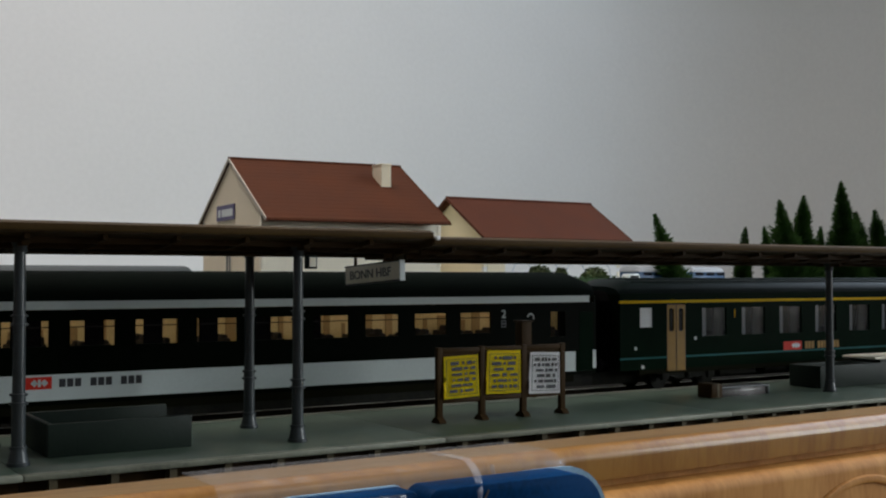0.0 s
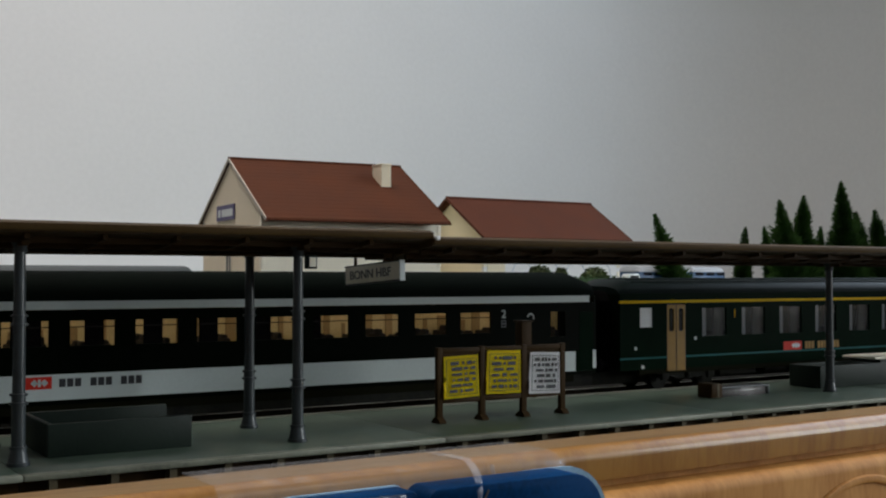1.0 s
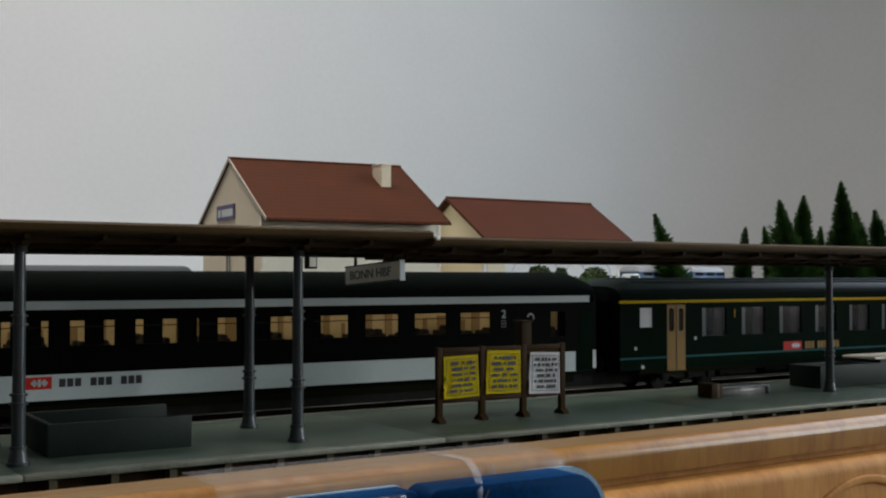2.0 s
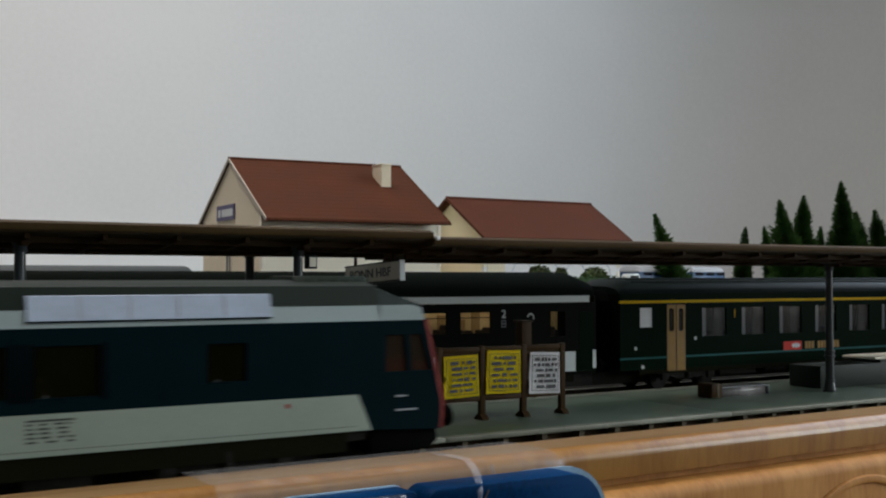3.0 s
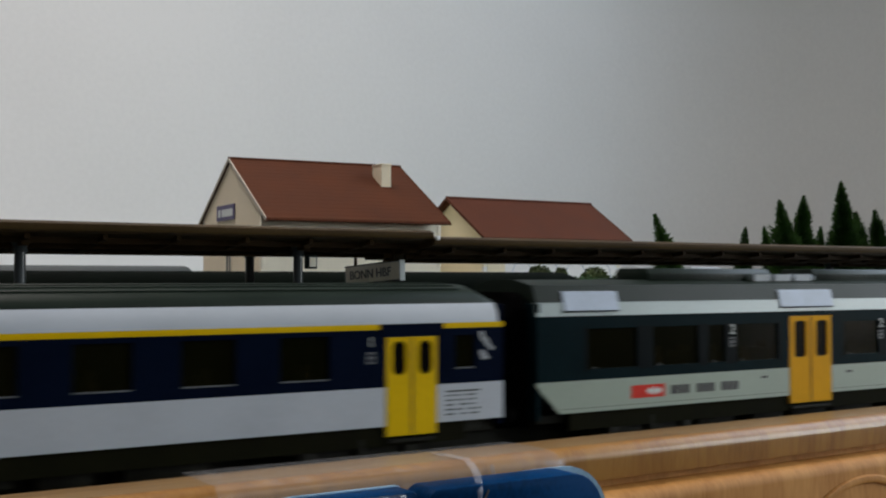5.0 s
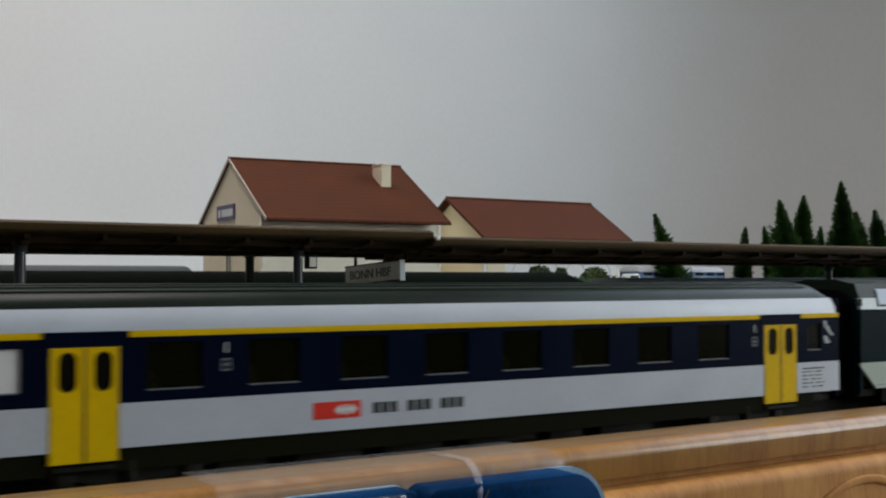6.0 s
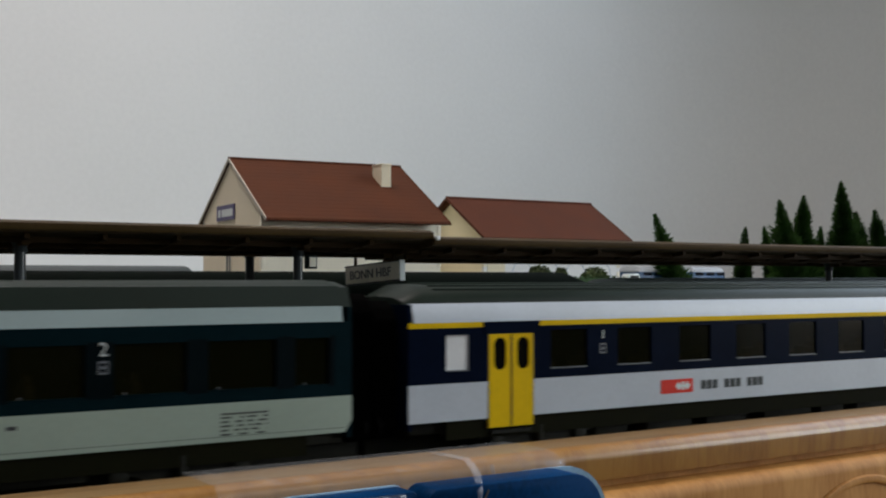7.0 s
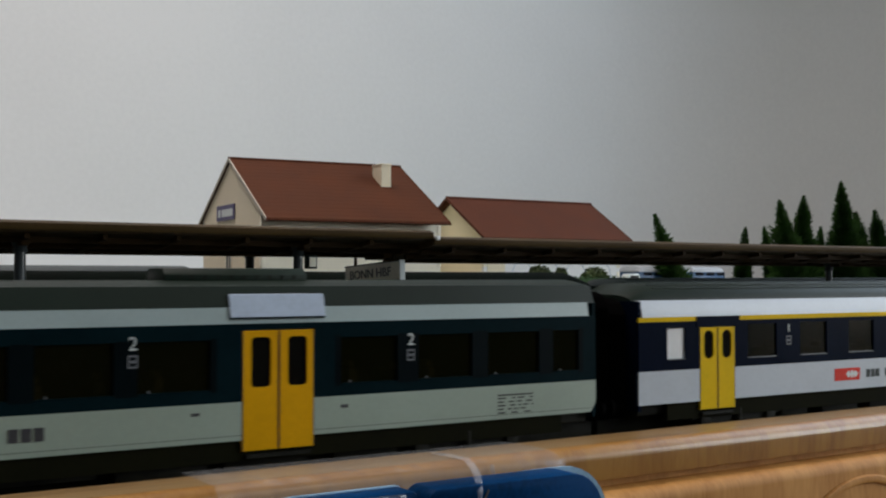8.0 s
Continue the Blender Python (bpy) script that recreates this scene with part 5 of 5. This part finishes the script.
def bush(x, y, r, h, seed, z=BASE):
    t = thing("bush", "round olive-green model bush", "bush", mpose(x, y, z), group="bushes")
    rnd = random.Random(seed)
    b = bmesh.new()
    for i in range(420):
        a, e = rnd.uniform(0, 2 * math.pi), math.asin(rnd.uniform(0.0, 1.0))
        k = rnd.uniform(0.85, 1.06)
        c = Vector((r * k * math.cos(a) * math.cos(e), r * k * math.sin(a) * math.cos(e), h * k * math.sin(e)))
        d = rnd.uniform(0.6, 1.5)
        vs = [b.verts.new(c + Vector((rnd.uniform(-d, d), rnd.uniform(-d, d), rnd.uniform(-d, d)))) for _ in range(4)]
        for q in ((0, 1, 2), (0, 2, 3), (0, 3, 1), (1, 3, 2)):
            b.faces.new([vs[j] for j in q])
    bmesh.ops.create_icosphere(b, subdivisions=2, radius=1.0, matrix=Matrix.LocRotScale((0, 0, h * 0.1), None, (r * 0.9, r * 0.9, h * 0.85)))
    part("foliage", b, M_HEDGE, t, smooth=False)
    part("stem", cyl(bmesh.new(), (0, 0, BASE - z), (0, 0, h * 0.5), max(0.7, r * 0.12), seg=8), M_BARK, t)


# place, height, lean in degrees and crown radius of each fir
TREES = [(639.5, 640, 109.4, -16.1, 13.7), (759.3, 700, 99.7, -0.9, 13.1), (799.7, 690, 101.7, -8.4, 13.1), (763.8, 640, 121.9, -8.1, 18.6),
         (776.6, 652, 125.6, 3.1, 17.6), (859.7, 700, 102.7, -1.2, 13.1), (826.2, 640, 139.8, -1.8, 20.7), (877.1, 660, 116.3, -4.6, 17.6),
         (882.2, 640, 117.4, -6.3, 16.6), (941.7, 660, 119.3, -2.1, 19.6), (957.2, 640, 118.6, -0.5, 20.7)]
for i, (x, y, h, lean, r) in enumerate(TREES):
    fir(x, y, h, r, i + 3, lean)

for x, y, r, top, sd in ((370.1, 484, 7.2, 53.0, 1), (386.0, 486, 2.8, 52.0, 2), (407.9, 484, 8.0, 52.6, 3)):
    bush(x, y, r, 8.0 if r > 5 else 4.5, sd, top - (8.0 if r > 5 else 4.5))


def hedge():
    x0, x1 = 376.5, 424.9
    b = bmesh.new()
    rnd = random.Random(12)
    for i in range(900):
        c = Vector((rnd.uniform(x0, x1), rnd.uniform(474, 482), rnd.uniform(36, 47.8)))
        d = rnd.uniform(0.5, 1.2)
        vs = [b.verts.new(c + Vector((rnd.uniform(-d, d), rnd.uniform(-d, d), rnd.uniform(-d, d)))) for _ in range(4)]
        for q in ((0, 1, 2), (0, 2, 3), (0, 3, 1), (1, 3, 2)):
            b.faces.new([vs[j] for j in q])
    bx(b, x0 + 0.5, x1 - 0.5, 475, 481.5, BASE, 46.8)
    tagged(part("hedge", b, M_GRASS, smooth=False), "clipped green model hedge before the white house front", "hedge")


hedge()


def hedge_bank():
    """The raised bank that carries bushes and vehicles."""
    b = part("embankment", prism(bmesh.new(), [(600, BASE + 1.2), (622, 39.6), (780, 39.6), (830, BASE + 1.2)], 395, 1100), M_GRASS)
    tagged(b, "green flocked embankment behind the station", "embankment", kind="structure")
    f = thing("fence", "low green fence along the embankment", "fence")
    for i in range(28):
        x = 440 + i * 6.5
        part("post", box(x - 0.5, x + 0.5, 626, 627, 39.6, 46.0), M_HEDGE, f)
    for z in (41.5, 44.2):
        part("rail", box(438, 618, 626.2, 626.8, z, z + 0.9), M_HEDGE, f)


hedge_bank()


def far_coach(x0, x1, y):
    L = x1 - x0
    c = thing("blue_coach", "bright blue and pale grey model coach on the embankment", "railway coach", mpose(x0, y + 14, 39.6), group="far coaches")
    part("body", box(0, L, -14, 14, 2.5, 9.0, 0.4), M_BLUEW, c)
    part("window_band", box(0.2, L - 0.2, -13.6, 13.6, 9.05, 12.0), M_BLUEW, c)
    n = int(L / 12)
    for i in range(n):
        part("window", box(4 + i * 12, 12 + i * 12, -13.9, -13.5, 9.4, 11.6), M_PANE, c)
    roof_round(c, 0, L, 14, 12.05, 16.5, M_MARK, 2.0)
    for x in (12, L - 12):
        part("wheel", cyl(bmesh.new(), (x, -8, 2.4), (x, 8, 2.4), 2.4, seg=16), M_UNDER, c)
    return c


far_coach(597.9, 651.4, 655)
far_coach(653.9, 690.2, 655)


def van():
    x, y = 575.7, 640
    v = thing("white_van", "small white model van on the embankment", "van", mpose(x, y, 39.6))
    pr = [(-7, 1.4), (-7, 8.5), (-5.5, 10.5), (3.6, 10.5), (5.6, 6.4), (8, 5.6), (8.2, 1.4)]
    part("body", prism(bmesh.new(), pr, -4, 4, "y"), M_WHITE, v, bevel=0.4)
    part("side_window", box(-5, 3.2, -4.15, -3.9, 6.6, 9.2), M_PANE, v)
    for wx in (-4, 5):
        for s in (-1, 1):
            part("wheel", cyl(bmesh.new(), (wx, s * 3.2, 1.6), (wx, s * 4.3, 1.6), 1.6, seg=16), M_BLACK, v)


van()


# ---- foreground: blue box and clear tape ----
def rounded_plate(x0, x1, z0, z1, r_left, r_right, y0, y1):
    p = []
    for k in range(9):
        t = math.pi / 2 * k / 8
        p.append((x0 + r_left - r_left * math.cos(t), z1 - r_left + r_left * math.sin(t)))
    for k in range(9):
        t = math.pi / 2 * (1 - k / 8)
        p.append((x1 - r_right + r_right * math.cos(t), z1 - r_right + r_right * math.sin(t)))
    p += [(x1, z0), (x0, z0)]
    return prism(bmesh.new(), p, y0, y1, "y")


def blue_box():
    b = thing("blue_box", "blue plastic box lid leaning on the pine rail", "plastic box", mpose(0, 0, 0))
    part("lid", rounded_plate(121.2, 167.6, -860, 3.7, 3.0, 9.0, 196, 205.4), M_BIN, b, bevel=0.5)
    part("rim", rounded_plate(150, 177.0, -860, 3.5, 3.0, 13.0, 205.5, 206.2), M_RIM, b, "pale blue edge of the lid")
    # dark bar on the flat lid, drawn for the shade of a crease
    part("crease_shade", box(136.0, 136.5, 195.85, 196.1, -30, 2.4), M_INK, b, m=Matrix.Translation((0.1363, 0, 0.0024)) @ pose(0, 0, 0, 0, 32, 0) @ Matrix.Translation((-0.1363, 0, -0.0024)))
    part("flap", rounded_plate(76.0, 120.2, -860, 3.5, 20, 1.6, 198, 204.8), M_BIN, b, bevel=0.5)
    part("flap_rim", rounded_plate(75.4, 120.3, -860, 3.7, 20, 1.6, 204.9, 205.6), M_RIM, b, "pale blue edge of the flap")


blue_box()


def tape():
    t = thing("adhesive_tape", "crumpled clear adhesive tape over the pine rail", "tape")
    b = bmesh.new()
    rnd = random.Random(3)
    prof = [(233, 5.55), (224, 5.6), (214, 5.6), (211.8, 4.9), (211.0, 2.6), (209.5, 1.0), (207.0, 0.6)]
    xs = [82.5 + i * 3.4 for i in range(26)]
    rows = [[b.verts.new((x + rnd.uniform(-.4, .4), y - (0 if j < 4 else rnd.uniform(0, 0.5)), z + (rnd.uniform(0, .18)))) for j, (y, z) in enumerate(prof)] for x in xs]
    for r0, r1 in zip(rows, rows[1:]):
        for j in range(len(prof) - 1):
            b.faces.new((r0[j], r1[j], r1[j + 1], r0[j + 1]))
    bmesh.ops.solidify(b, geom=b.faces[:], thickness=0.08)
    part("strip", b, M_TAPE, t)
    b = bmesh.new()
    pts = [(140.5, 226, 5.9), (141.5, 219, 6.1), (141.3, 212, 6.2), (139.5, 207, 5.6), (136.0, 200, 5.0), (133.5, 195.2, 2.5), (132.5, 195.0, -8.0)]
    rows = []
    for i, p in enumerate(pts):
        d = (Vector(pts[min(i + 1, len(pts) - 1)]) - Vector(pts[max(i - 1, 0)])).normalized()
        u1 = d.cross(Vector((0, 0.3, 1))).normalized()
        u2 = d.cross(u1)
        w = 1.1 - 0.06 * i
        rows.append([b.verts.new(Vector(p) + u1 * w * math.cos(k * math.pi / 4 + i) + u2 * 0.35 * math.sin(k * math.pi / 4 + i)) for k in range(8)])
    for r0, r1 in zip(rows, rows[1:]):
        for k in range(8):
            b.faces.new((r0[k], r0[(k + 1) % 8], r1[(k + 1) % 8], r1[k]))
    bmesh.ops.recalc_face_normals(b, faces=b.faces)
    fl = bmesh.new()
    g = [[fl.verts.new((x, 210.8 - 1.2 * k - 0.5 * math.sin(x), 4.0 - 1.5 * k)) for k in range(4)] for x in (162.5, 164.3, 166.0, 168.2)]
    for r0, r1 in zip(g, g[1:]):
        for k in range(3):
            fl.faces.new((r0[k], r1[k], r1[k + 1], r0[k + 1]))
    bmesh.ops.solidify(fl, geom=fl.faces[:], thickness=0.08)
    part("loose_flap", fl, M_TAPE2, t)
    # loose crumpled end hanging over the blue flap, whitened to carry its glare
    cr = bmesh.new()
    g = [[cr.verts.new((92 + i * 1.9 + rnd.uniform(-.3, .3), 197.2 + rnd.uniform(-.7, .5), 3.4 - k * 2.0 + rnd.uniform(-.3, .3))) for k in range(5)] for i in range(14)]
    for r0, r1 in zip(g, g[1:]):
        for k in range(4):
            cr.faces.new((r0[k], r1[k], r1[k + 1], r0[k + 1]))
    bmesh.ops.solidify(cr, geom=cr.faces[:], thickness=0.08)
    part("crumpled_end", cr, M_TAPE_GLARE, t, smooth=False)
    part("bead", cyl(bmesh.new(), (147.6, 211.2, 4.6), (147.9, 210.4, 0.6), 0.55, 0.45, 8), M_TAPE2, t, "rolled bead of tape")
    part("twisted_strand", b, M_TAPE2, t, "twisted strand of tape")


tape()


# ---- motion ----
def motions():
    for car, dx in TRAIN:
        walk(car, [(t, mpose(s + dx, 256.5, 0)) for t, s in RUN])


motions()
